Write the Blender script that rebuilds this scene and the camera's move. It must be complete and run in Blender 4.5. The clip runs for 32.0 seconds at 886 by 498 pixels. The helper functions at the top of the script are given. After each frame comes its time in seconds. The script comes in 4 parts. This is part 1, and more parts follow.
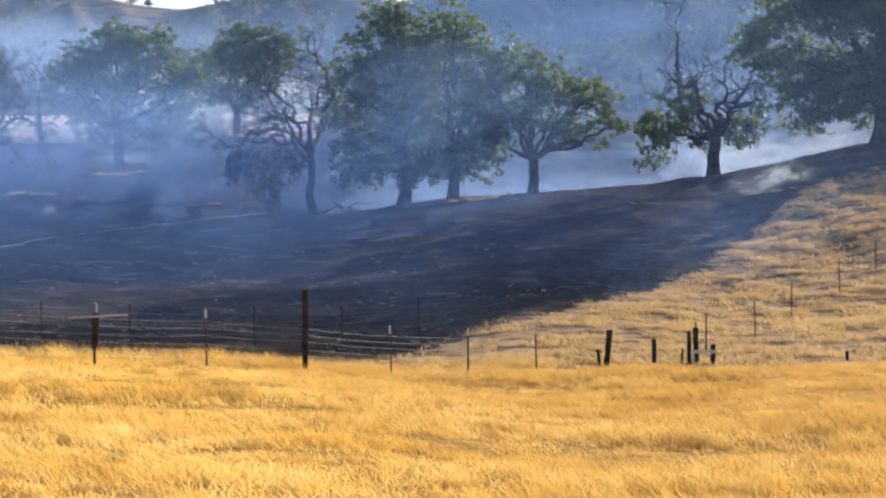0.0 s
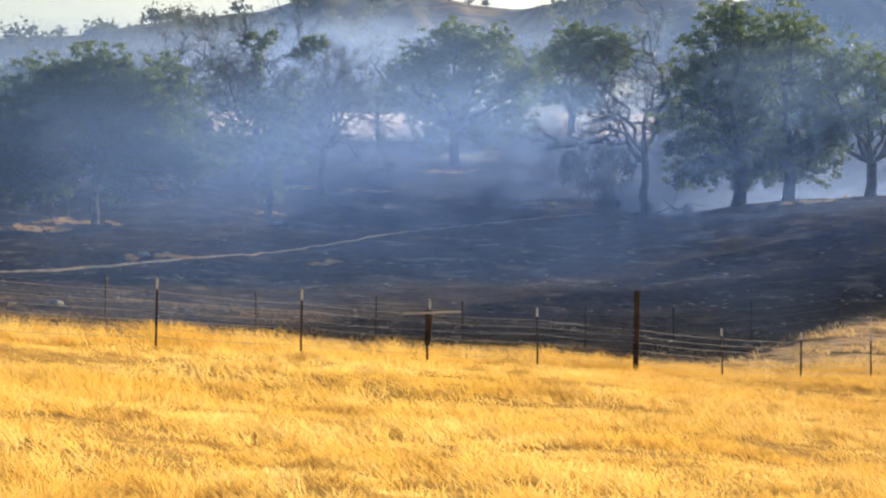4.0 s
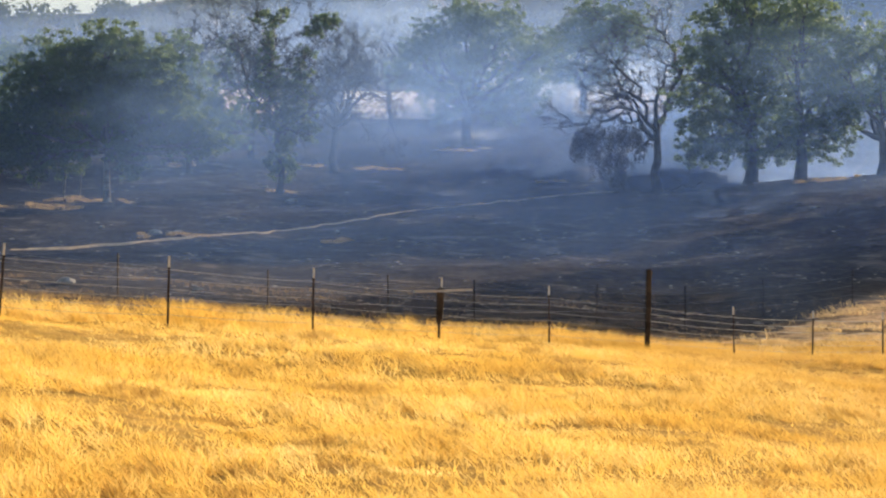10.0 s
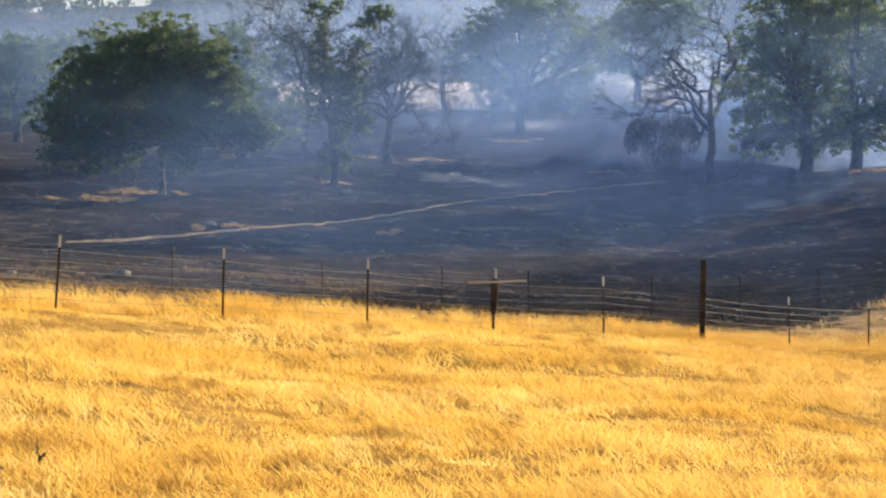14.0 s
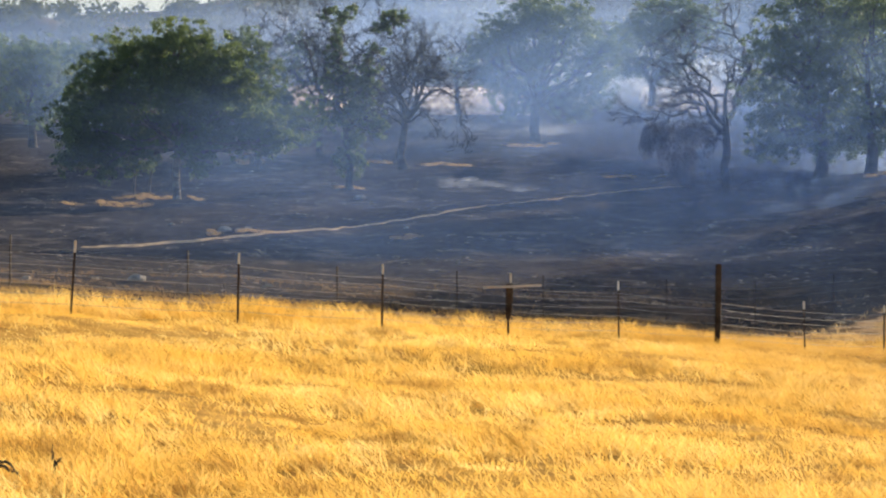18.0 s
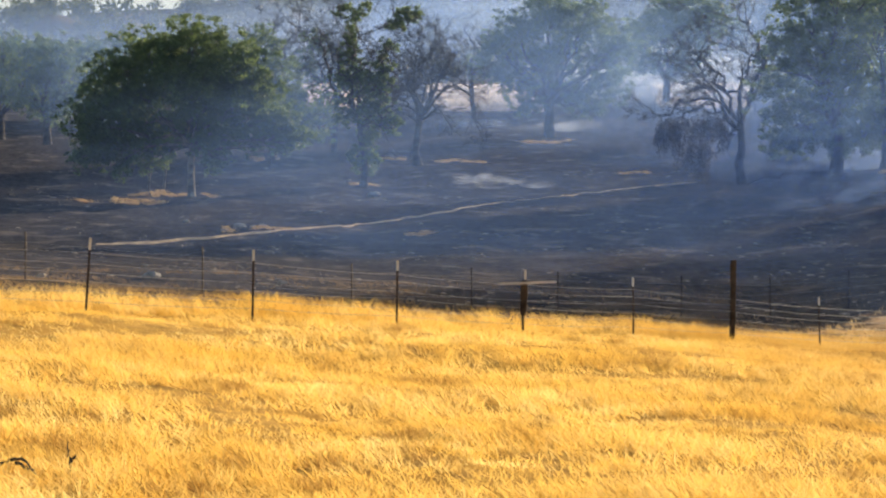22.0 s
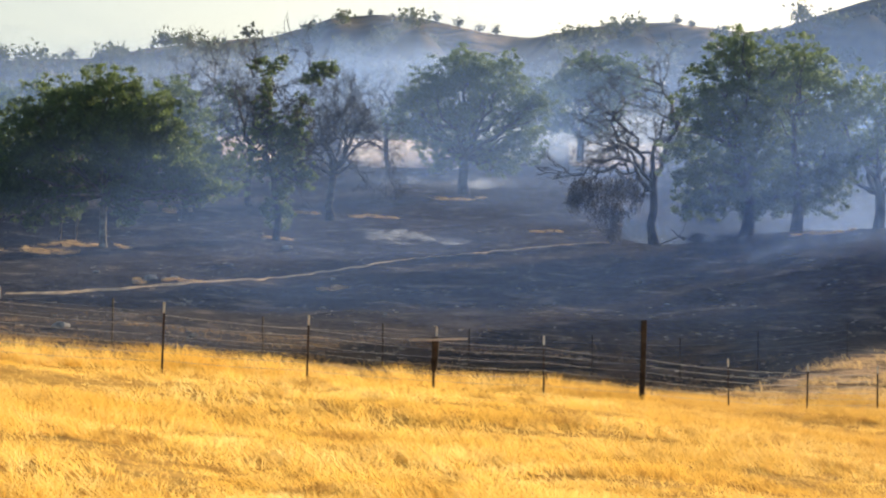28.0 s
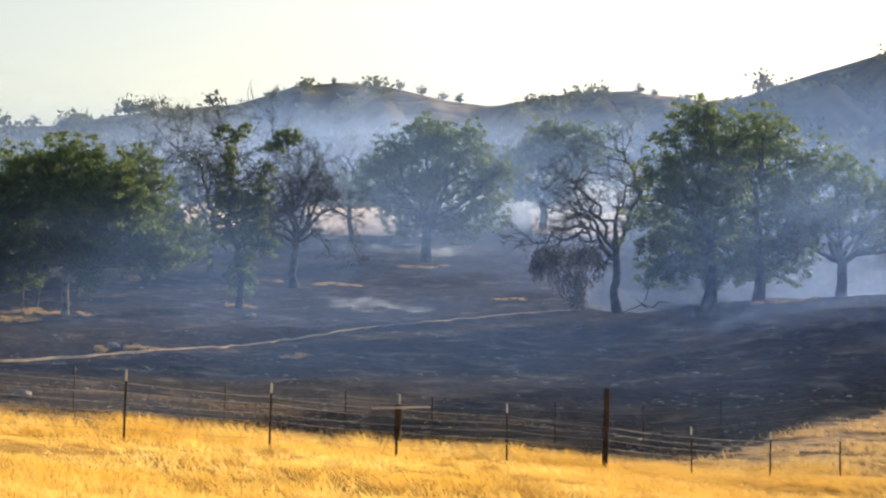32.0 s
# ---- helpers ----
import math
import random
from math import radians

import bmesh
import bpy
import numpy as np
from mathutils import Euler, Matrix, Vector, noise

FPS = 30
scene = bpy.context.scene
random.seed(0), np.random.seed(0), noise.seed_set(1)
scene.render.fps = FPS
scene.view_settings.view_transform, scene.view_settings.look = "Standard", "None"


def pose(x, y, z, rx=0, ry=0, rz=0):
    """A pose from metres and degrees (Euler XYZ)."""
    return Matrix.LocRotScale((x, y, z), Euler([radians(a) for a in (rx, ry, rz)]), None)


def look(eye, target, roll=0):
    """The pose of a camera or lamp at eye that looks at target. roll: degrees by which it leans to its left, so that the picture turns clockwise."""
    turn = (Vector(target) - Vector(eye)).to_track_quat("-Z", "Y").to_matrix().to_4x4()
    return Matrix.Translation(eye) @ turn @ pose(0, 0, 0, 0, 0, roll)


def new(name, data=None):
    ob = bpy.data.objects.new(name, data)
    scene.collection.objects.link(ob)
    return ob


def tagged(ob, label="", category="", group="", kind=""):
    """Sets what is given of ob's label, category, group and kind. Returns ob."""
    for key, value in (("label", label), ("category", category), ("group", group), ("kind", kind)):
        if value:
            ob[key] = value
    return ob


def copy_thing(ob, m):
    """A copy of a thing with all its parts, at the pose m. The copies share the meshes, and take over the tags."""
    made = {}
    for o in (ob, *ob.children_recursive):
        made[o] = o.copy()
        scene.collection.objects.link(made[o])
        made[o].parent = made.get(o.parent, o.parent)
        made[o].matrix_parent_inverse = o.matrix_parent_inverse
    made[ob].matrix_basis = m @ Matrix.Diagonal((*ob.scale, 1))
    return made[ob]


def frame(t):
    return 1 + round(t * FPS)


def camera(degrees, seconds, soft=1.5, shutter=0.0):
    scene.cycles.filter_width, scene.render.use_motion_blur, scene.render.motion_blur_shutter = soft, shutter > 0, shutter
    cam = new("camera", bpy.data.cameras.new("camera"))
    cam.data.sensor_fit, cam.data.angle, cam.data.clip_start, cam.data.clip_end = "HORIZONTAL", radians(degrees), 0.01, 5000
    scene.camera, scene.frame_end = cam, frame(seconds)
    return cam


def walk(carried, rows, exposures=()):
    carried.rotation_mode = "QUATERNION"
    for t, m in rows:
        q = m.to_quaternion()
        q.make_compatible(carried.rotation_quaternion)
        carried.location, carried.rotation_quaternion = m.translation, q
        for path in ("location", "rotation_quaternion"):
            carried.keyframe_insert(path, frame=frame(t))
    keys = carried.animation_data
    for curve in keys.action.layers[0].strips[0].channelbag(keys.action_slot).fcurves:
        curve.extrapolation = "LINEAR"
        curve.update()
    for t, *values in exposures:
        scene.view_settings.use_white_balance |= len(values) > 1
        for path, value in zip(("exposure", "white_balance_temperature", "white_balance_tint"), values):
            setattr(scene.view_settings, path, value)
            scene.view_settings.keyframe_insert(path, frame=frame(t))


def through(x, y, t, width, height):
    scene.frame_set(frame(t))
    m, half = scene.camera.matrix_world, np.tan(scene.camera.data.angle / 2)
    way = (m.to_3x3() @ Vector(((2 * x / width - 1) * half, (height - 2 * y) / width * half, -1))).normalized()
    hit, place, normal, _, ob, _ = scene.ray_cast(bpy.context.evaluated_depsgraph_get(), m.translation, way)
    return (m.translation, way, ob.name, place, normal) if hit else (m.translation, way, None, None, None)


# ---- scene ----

EYE = Vector((0.0, 0.0, 1.75))
cam = camera(21.85, 32.0, soft=2.2)


def aim(yaw, pitch, roll):
    """A pose at the tripod, turned right by yaw, up by pitch, leaning left by roll (degrees)."""
    a, e = radians(yaw), radians(pitch)
    way = Vector((math.sin(a) * math.cos(e), math.cos(a) * math.cos(e), math.sin(e)))
    return look(EYE, EYE + way * 10, roll)


TURNS = """
0 9.908 1.045 -1.021/0.5 8.815 0.975 -0.941/1 7.189 0.863 -0.775/1.5 6.555 0.854 -0.630/2 5.815 0.836 -0.574/2.5 4.440 0.970 -0.254
3 3.230 1.100 -0.157/3.5 2.575 1.187 -0.029/4 1.624 1.115 0.097/4.5 0.935 1.047 0.119/6.5 -0.358 0.233 0.018/7 0.066 0.031 0.329
7.5 0.103 0.218 0.389/8 0.785 0.107 0.086/8.5 1.254 0.124 0.072/9 1.724 0.178 -0.074/9.5 1.782 0.431 -0.047/10 1.332 0.569 0.143
10.5 0.980 0.525 0.003/11 0.532 0.717 -0.024/11.5 0.379 0.830 0.109/12 0.114 1.014 -0.075/12.5 -0.112 0.923 0.120/13 0 0.907 0
13.5 0 0.864 -0.006/14 -0.019 0.344 -0.006/14.5 -0.601 0.712 -0.083/16.5 -0.904 0.580 -0.058/17 -1.015 0.760 0.016
17.5 -0.676 0.747 -0.046/18 -0.388 0.464 -0.083/18.5 -0.065 0.289 -0.164/19 -0.006 0.366 0.075/19.5 -0.223 0.086 0.126
20 0.097 -0.128 0.098/20.5 0.096 -0.179 0.021/21 0.030 0.065 -0.102/21.5 -0.302 0.345 -0.135/22 -0.752 0.380 -0.175
22.5 -0.387 0.196 -0.262/23 -0.014 0.204 -0.229/23.5 -0.178 0.650 -0.072/24 0.718 0.346 0.058/24.5 1.068 0.199 -0.044
25 0.793 0.369 0.257/25.5 0.810 0.614 0.140/26 1.004 1.277 0.320/26.5 1.326 1.604 0.475/28.5 1.391 1.945 0.838/29 1.345 2.186 0.824
29.5 1.593 2.290 1.065/30 2.006 2.556 1.981/30.5 2.377 2.625 1.660/31 2.373 2.715 1.869/31.5 2.351 2.814 1.641/32 2.327 3.493 0.805
"""
PATH = []
for row in TURNS.replace("\n", "/").split("/"):
    if row:
        t, yaw, pitch, roll = (float(v) for v in row.split())
        PATH.append((t, aim(yaw, pitch, roll)))
scene.cycles.transparent_max_bounces = 48
walk(cam, PATH, exposures=[(0.0, 0.42, 5800, 14), (1.0, 0.51, 6250, 12), (2.5, 0.53, 6500, 11), (4.0, 0.52, 6600, 10), (10.0, 0.50, 6720, 10), (26.0, 0.50, 6720, 10), (32.0, 0.52, 6850, 10)])

# ---- light: low sun behind the oaks on the right, blue sky ----
SUN_AZIMUTH, SUN_HEIGHT = 42.0, 16.0
world = bpy.data.worlds.new("sky")
scene.world = world
world.use_nodes = True
sky = world.node_tree.nodes.new("ShaderNodeTexSky")
sky.sky_type, sky.sun_disc = "NISHITA", False
sky.sun_elevation, sky.sun_rotation = radians(SUN_HEIGHT), radians(SUN_AZIMUTH)
sky.dust_density = 2.6
world.node_tree.nodes["Background"].inputs["Strength"].default_value = 0.12
world.node_tree.links.new(sky.outputs[0], world.node_tree.nodes["Background"].inputs["Color"])
sun = new("sun", bpy.data.lights.new("sun", "SUN"))
sun.data.energy, sun.data.angle, sun.data.color = 5.0, radians(0.6), (1.0, 0.86, 0.66)
sa, se = radians(SUN_AZIMUTH), radians(SUN_HEIGHT)
sun.matrix_world = look((90 * math.sin(sa) * math.cos(se), 90 * math.cos(sa) * math.cos(se), 90 * math.sin(se)), (0, 0, 0))


# ---- materials ----
class Nodes:
    """A small hand for building node trees."""

    def __init__(self, name):
        self.mat = bpy.data.materials.new(name)
        self.mat.use_nodes = True
        self.tree = self.mat.node_tree
        self.tree.nodes.clear()
        self.out = self.tree.nodes.new("ShaderNodeOutputMaterial")

    def add(self, kind, **given):
        node = self.tree.nodes.new(kind)
        for key, value in given.items():
            slot = node.inputs[int(key[1:])] if key[0] == "i" and key[1:].isdigit() else node.inputs[key.replace("_", " ")]
            if isinstance(value, bpy.types.NodeSocket):
                self.tree.links.new(value, slot)
            else:
                slot.default_value = value
        return node

    def noise(self, scale, detail=4.0, rough=0.55, vector=None, w=None):
        node = self.tree.nodes.new("ShaderNodeTexNoise")
        node.inputs["Scale"].default_value, node.inputs["Detail"].default_value, node.inputs["Roughness"].default_value = scale, detail, rough
        if w is not None:
            node.noise_dimensions = "4D"
            self.tree.links.new(w, node.inputs["W"])
        if vector is not None:
            self.tree.links.new(vector, node.inputs["Vector"])
        return node.outputs["Fac"]

    def span(self, value, a, b, c=0.0, d=1.0, smooth=True):
        node = self.tree.nodes.new("ShaderNodeMapRange")
        node.interpolation_type = "SMOOTHSTEP" if smooth else "LINEAR"
        self.tree.links.new(value, node.inputs[0])
        for i, v in enumerate((a, b, c, d)):
            if isinstance(v, bpy.types.NodeSocket):
                self.tree.links.new(v, node.inputs[i + 1])
            else:
                node.inputs[i + 1].default_value = v
        return node.outputs[0]

    def mix(self, fac, a, b):
        node = self.tree.nodes.new("ShaderNodeMix")
        node.data_type = "RGBA"
        for slot, v in ((0, fac), (6, a), (7, b)):
            if isinstance(v, bpy.types.NodeSocket):
                self.tree.links.new(v, node.inputs[slot])
            else:
                node.inputs[slot].default_value = v if slot == 0 else (*v, 1)
        return node.outputs[2]

    def math(self, how, a, b=0.5):
        node = self.tree.nodes.new("ShaderNodeMath")
        node.operation = how
        for i, v in enumerate((a, b)):
            if isinstance(v, bpy.types.NodeSocket):
                self.tree.links.new(v, node.inputs[i])
            else:
                node.inputs[i].default_value = v
        return node.outputs[0]

    def place(self):
        return self.tree.nodes.new("ShaderNodeTexCoord").outputs["Object"]

    def attribute(self, name):
        node = self.tree.nodes.new("ShaderNodeAttribute")
        node.attribute_name = name
        return node.outputs["Fac"]

    def island(self):
        return self.tree.nodes.new("ShaderNodeNewGeometry").outputs["Random Per Island"]

    def random(self):
        return self.tree.nodes.new("ShaderNodeObjectInfo").outputs["Random"]

    def bump(self, height, strength=0.5, distance=0.05):
        return self.add("ShaderNodeBump", Height=height, Strength=strength, Distance=distance).outputs[0]

    def done(self, shader):
        self.tree.links.new(shader, self.out.inputs["Surface"])
        return self.mat

    def solid(self, color, rough=0.9, normal=None, metal=0.0, shine=0.1):
        node = self.add("ShaderNodeBsdfPrincipled", Base_Color=color if isinstance(color, bpy.types.NodeSocket) else (*color, 1), Roughness=rough, Metallic=metal, Specular_IOR_Level=shine)
        if normal is not None:
            self.tree.links.new(normal, node.inputs["Normal"])
        return self.done(node.outputs[0])

    def thin(self, color, through=0.5, rough=0.6, glow=None):
        """A thin leaf or blade: light passes through it."""
        face = self.add("ShaderNodeBsdfPrincipled", Base_Color=color, Roughness=rough, Specular_IOR_Level=0.15)
        back = self.add("ShaderNodeBsdfTranslucent", Color=glow if glow is not None else color)
        node = self.add("ShaderNodeMixShader", i0=through, i1=face.outputs[0], i2=back.outputs[0])
        return self.done(node.outputs[0])


def ground_material():
    n = Nodes("burnt_and_dry_ground")
    p = n.place()
    fine, mid, big = n.noise(3.0, 6, vector=p), n.noise(0.5, 5, vector=p), n.noise(0.09, 4, vector=p)
    soil = n.mix(n.span(mid, 0.35, 0.65), (0.52, 0.28, 0.06), (0.66, 0.38, 0.09))
    soil = n.mix(n.span(fine, 0.4, 0.75), soil, (0.36, 0.19, 0.05))
    soil = n.mix(n.attribute("dry"), soil, n.mix(n.span(n.noise(0.9, 6, 0.65, p), 0.45, 0.62), n.mix(n.span(fine, 0.4, 0.7), (0.68, 0.43, 0.22), (0.42, 0.245, 0.12)), (0.19, 0.115, 0.065)))
    ash = n.mix(n.span(fine, 0.35, 0.7), (0.027, 0.023, 0.022), (0.092, 0.077, 0.067))
    ash = n.mix(n.span(mid, 0.52, 0.72), ash, (0.18, 0.142, 0.112))
    ash = n.mix(n.math("MULTIPLY", n.span(n.noise(0.6, 6, 0.65, p), 0.42, 0.62), n.attribute("singed")), ash, (0.12, 0.088, 0.062))
    ash = n.mix(n.math("MULTIPLY", n.span(n.noise(1.6, 6, 0.7, p), 0.58, 0.70), n.attribute("singed")), ash, (0.30, 0.22, 0.13))
    burn = n.math("ADD", n.attribute("burn"), n.math("MULTIPLY", n.math("SUBTRACT", n.noise(0.7, 6, 0.7, p), 0.5), 1.7))
    color = n.mix(n.span(burn, 0.42, 0.58), soil, ash)
    scrub = n.mix(n.span(big, 0.4, 0.62), (0.13, 0.10, 0.055), (0.05, 0.048, 0.035))
    color = n.mix(n.attribute("hill"), color, scrub)
    # straw ground of the clearing, paled so that strong sun is in the colour
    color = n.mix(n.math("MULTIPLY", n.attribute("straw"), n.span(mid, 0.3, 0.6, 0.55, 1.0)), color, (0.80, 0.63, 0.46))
    # tan on the far ridge tops, painting the sun that catches them
    color = n.mix(n.math("MULTIPLY", n.attribute("sunlit_tan"), n.span(n.noise(0.16, 5, 0.65, p), 0.42, 0.58)), color, (0.42, 0.27, 0.12))
    return n.solid(color, 0.95, n.bump(n.math("ADD", fine, mid), 0.6, 0.12), shine=0.025)


def grass_material():
    n = Nodes("dry_golden_grass")
    r = n.island()
    big = n.noise(0.22, 4, vector=n.place())
    c = n.mix(n.span(n.math("ADD", n.math("MULTIPLY", r, 0.22), n.noise(2.6, 4, 0.6, n.place())), 0.45, 0.9), (0.86, 0.56, 0.125), (0.97, 0.80, 0.36))
    c = n.mix(n.span(big, 0.38, 0.68), c, (0.76, 0.48, 0.10))
    c = n.mix(n.span(n.noise(1.1, 5, 0.65, n.place()), 0.5, 0.66), c, (0.40, 0.23, 0.065))
    across = n.add("ShaderNodeSeparateXYZ", Vector=n.place()).outputs["X"]
    worn = n.math("MULTIPLY", n.span(across, 0.0, 11.0), n.span(n.noise(0.5, 5, 0.6, n.place()), 0.3, 0.6, 0.25, 0.8))
    c = n.mix(worn, c, (0.50, 0.29, 0.08))
    return n.thin(c, 0.66, 0.65)


def leaf_material(name, dark, light, through=0.35):
    n = Nodes(name)
    c = n.mix(n.island(), dark, light)
    c = n.mix(n.span(n.noise(0.55, 3, vector=n.place()), 0.4, 0.7), c, light)
    return n.thin(c, through, 0.55, n.mix(0.6, c, tuple(min(0.9, v * 1.9) for v in light)))


def bark_material(name, dark, light):
    n = Nodes(name)
    p = n.place()
    a = n.noise(2.5, 6, 0.65, p)
    return n.solid(n.mix(n.span(a, 0.35, 0.7), dark, light), 0.95, n.bump(n.noise(9, 5, vector=p), 0.8, 0.05))


def smoke_material(name, color, density, size, sharp):
    """A veil of thin smoke: thickest in its middle, torn by noise, scattering light to both sides."""
    n = Nodes(name)
    coord = n.tree.nodes.new("ShaderNodeTexCoord")
    middle = n.add("ShaderNodeVectorMath", i0=coord.outputs["Generated"])
    middle.operation = "SUBTRACT"
    middle.inputs[1].default_value = (0.5, 0.5, 0.5)
    flat = n.add("ShaderNodeVectorMath", i0=middle.outputs[0])
    flat.operation = "MULTIPLY"
    flat.inputs[1].default_value = (2, 0, 2)
    far = n.tree.nodes.new("ShaderNodeVectorMath")
    far.operation = "LENGTH"
    n.tree.links.new(flat.outputs[0], far.inputs[0])
    w = n.math("MULTIPLY", n.random(), 40.0)
    a = n.noise(size, 6, 0.6, coord.outputs["Generated"], w)
    body = n.math("ADD", n.math("MULTIPLY", n.math("SUBTRACT", a, 0.5), sharp), n.math("SUBTRACT", 0.62, n.math("MULTIPLY", far.outputs["Value"], 0.62)))
    rim = n.span(far.outputs["Value"], 0.6, 0.97, 1.0, 0.0)
    fac = n.math("MULTIPLY", n.math("MULTIPLY", n.span(body, 0.05, 0.6), rim), density)
    face = n.add("ShaderNodeBsdfDiffuse", Color=(*color, 1))
    back = n.add("ShaderNodeBsdfTranslucent", Color=(*color, 1))
    both = n.add("ShaderNodeMixShader", i0=0.75, i1=face.outputs[0], i2=back.outputs[0])
    clear = n.tree.nodes.new("ShaderNodeBsdfTransparent")
    node = n.add("ShaderNodeMixShader", i0=fac, i1=clear.outputs[0], i2=both.outputs[0])
    return n.done(node.outputs[0])


GROUND = ground_material()
GRASS = grass_material()
STUBBLE = leaf_material("singed_stubble", (0.05, 0.035, 0.025), (0.30, 0.20, 0.11), 0.4)
GRASS_TAN = leaf_material("grazed_tan_grass", (0.38, 0.20, 0.088), (0.62, 0.37, 0.172), 0.5)
# straw coloured extra pale, with the clearing's sunlight in it
SUNLIT_STRAW = leaf_material("sunlit_straw", (0.70, 0.50, 0.33), (0.86, 0.66, 0.46), 0.6)
LEAF = leaf_material("oak_leaves", (0.066, 0.098, 0.035), (0.170, 0.225, 0.078), 0.40)
LEAF_DRY = leaf_material("scorched_leaves", (0.045, 0.038, 0.026), (0.085, 0.070, 0.042))
LEAF_FAR = leaf_material("far_oak_leaves", (0.055, 0.068, 0.035), (0.11, 0.125, 0.065))
BARK = bark_material("oak_bark", (0.045, 0.038, 0.032), (0.15, 0.13, 0.11))
BARK_PALE = bark_material("pale_bark", (0.13, 0.11, 0.09), (0.40, 0.35, 0.28))


# ---- the lie of the land ----
def smooth(a, b, v):
    s = np.clip((v - a) / (b - a), 0, 1)
    return s * s * (3 - 2 * s)


rng = np.random.default_rng(7)
WAVES = [(rng.uniform(0, 2 * np.pi), rng.uniform(0, 2 * np.pi), 0.35 * 1.55 ** k) for k in range(9) for _ in range(3)]


def ripple(x, y, low=0, high=9):
    total = 0.0
    for k in range(low * 3, high * 3):
        turn, start, often = WAVES[k]
        total = total + np.sin((x * np.cos(turn) + y * np.sin(turn)) * often + start) / often
    return total


def patchy(x, y, seed=0):
    """Uneven patches between 0 and 1, at three scales."""
    total = 0.0
    for k, share in enumerate((0.5, 0.3, 0.2)):
        u, v = x * 2 ** k + 31.7 * k + seed, y * 2 ** k + 17.3 * k
        i, j = np.floor(u), np.floor(v)
        fu, fv = smooth(0, 1, u - i), smooth(0, 1, v - j)
        h = [[np.modf(np.abs(np.sin((i + p) * 127.1 + (j + q) * 311.7) * 43758.5453))[0] for q in (0, 1)] for p in (0, 1)]
        total = total + share * ((h[0][0] * (1 - fu) + h[1][0] * fu) * (1 - fv) + (h[0][1] * (1 - fu) + h[1][1] * fu) * fv)
    return total


def skyline(a):
    """How high the far ridge stands over the eye, as a slope, by azimuth."""
    return np.interp(a, (-0.4, -0.2, -0.16, -0.125, -0.105, -0.05, -0.025, -0.005, 0.015, 0.04, 0.061, 0.093, 0.12, 0.155, 0.17, 0.2, 0.232, 0.3, 0.45),
                     (0.085, 0.1034, 0.1088, 0.1106, 0.1150, 0.122, 0.1305, 0.1325, 0.131, 0.1255, 0.123, 0.129, 0.13, 0.126, 0.1275, 0.1375, 0.1465, 0.155, 0.15)) + 0.0011


def spur_crest(a):
    return np.interp(a, (0.05, 0.1, 0.157, 0.213, 0.29, 0.364, 0.5), (142, 138, 133, 129, 127, 126, 122))


def spur_top(a):
    return np.interp(a, (0.05, 0.128, 0.1565, 0.213, 0.29, 0.324, 0.364, 0.5), (6.6, 6.6, 6.78, 7.31, 7.85, 8.75, 9.4, 10.5))


def land(x, y):
    """Height of the ground."""
    x, y = np.asarray(x, float), np.asarray(y, float)
    r, a = np.hypot(x, y), np.arctan2(x, y)
    ahead = 1 - smooth(0.55, 0.95, np.abs(a - 0.08))
    b = np.clip(a, -0.35, 0.5)
    field = np.maximum(0.57 - 3.6 * (b + 0.033), -0.35)
    swale = 0.30 - 5.2 * np.clip(b, -0.2, 0.16)
    knots = (0, 14, 42, 66, 100, 128, 150, 175, 200, 230, 300)
    tall = (0 * b, 0.08 * field, field, swale, 2.7 + 0 * b, 5.5 + 0 * b, 8.2 + 0 * b, 11.5 + 0 * b, 14.9 + 0 * b, 19.4 + 0 * b, 23 + 0 * b)
    valley = tall[0] * 0.0
    for k in range(len(knots) - 1):
        s = np.clip((r - knots[k]) / (knots[k + 1] - knots[k]), 0, 1)
        valley = valley + np.where((r >= knots[k]) & (r < knots[k + 1]), tall[k] + (tall[k + 1] - tall[k]) * s, 0)
    valley = np.where(r >= knots[-1], tall[-1], valley)
    crest, top = spur_crest(b), spur_top(b)
    s = np.clip((r - 66) / (crest - 66), 0, 1)
    rise = swale + (top - swale) * s ** (1.12 + 0.45 * smooth(0.2, 0.34, b))
    behind = top - 3.2 * smooth(0, 20, r - crest)
    behind = behind + (valley - behind) * smooth(15, 75, r - crest)
    spur = np.where(r < 66, valley, np.where(r < crest, rise, behind))
    z = valley + (spur - valley) * smooth(0.085, 0.135, b)
    ridge = 560.0
    hill = skyline(b) * ridge + EYE.z
    up = np.clip((r - 260) / (ridge - 260), 0, 1)
    gully = 1 - 0.10 * np.sin(np.pi * up) * np.sin(b * 70 + 2.5 * np.sin(r * 0.012)) - 0.06 * np.sin(np.pi * up) * np.sin(b * 190 + r * 0.02)
    z = np.where(r > 260, z + (hill - z) * (up ** 1.15) * gully, z)
    z = np.where(r > 300, np.minimum(z, (skyline(b) - 0.0012) * r + EYE.z), z)
    z = np.where(r > ridge, hill - (hill - 25) * smooth(0, 700, r - ridge), z)
    rough = ripple(x, y, 0, 5) * 0.018 * smooth(6, 30, r) + ripple(x, y, 4, 9) * 0.02 * smooth(70, 110, r)
    rough = rough + ripple(x * 0.12, y * 0.12, 0, 6) * 0.6 * smooth(280, 400, r) * (1 - smooth(440, 520, r))
    return (z + rough) * ahead


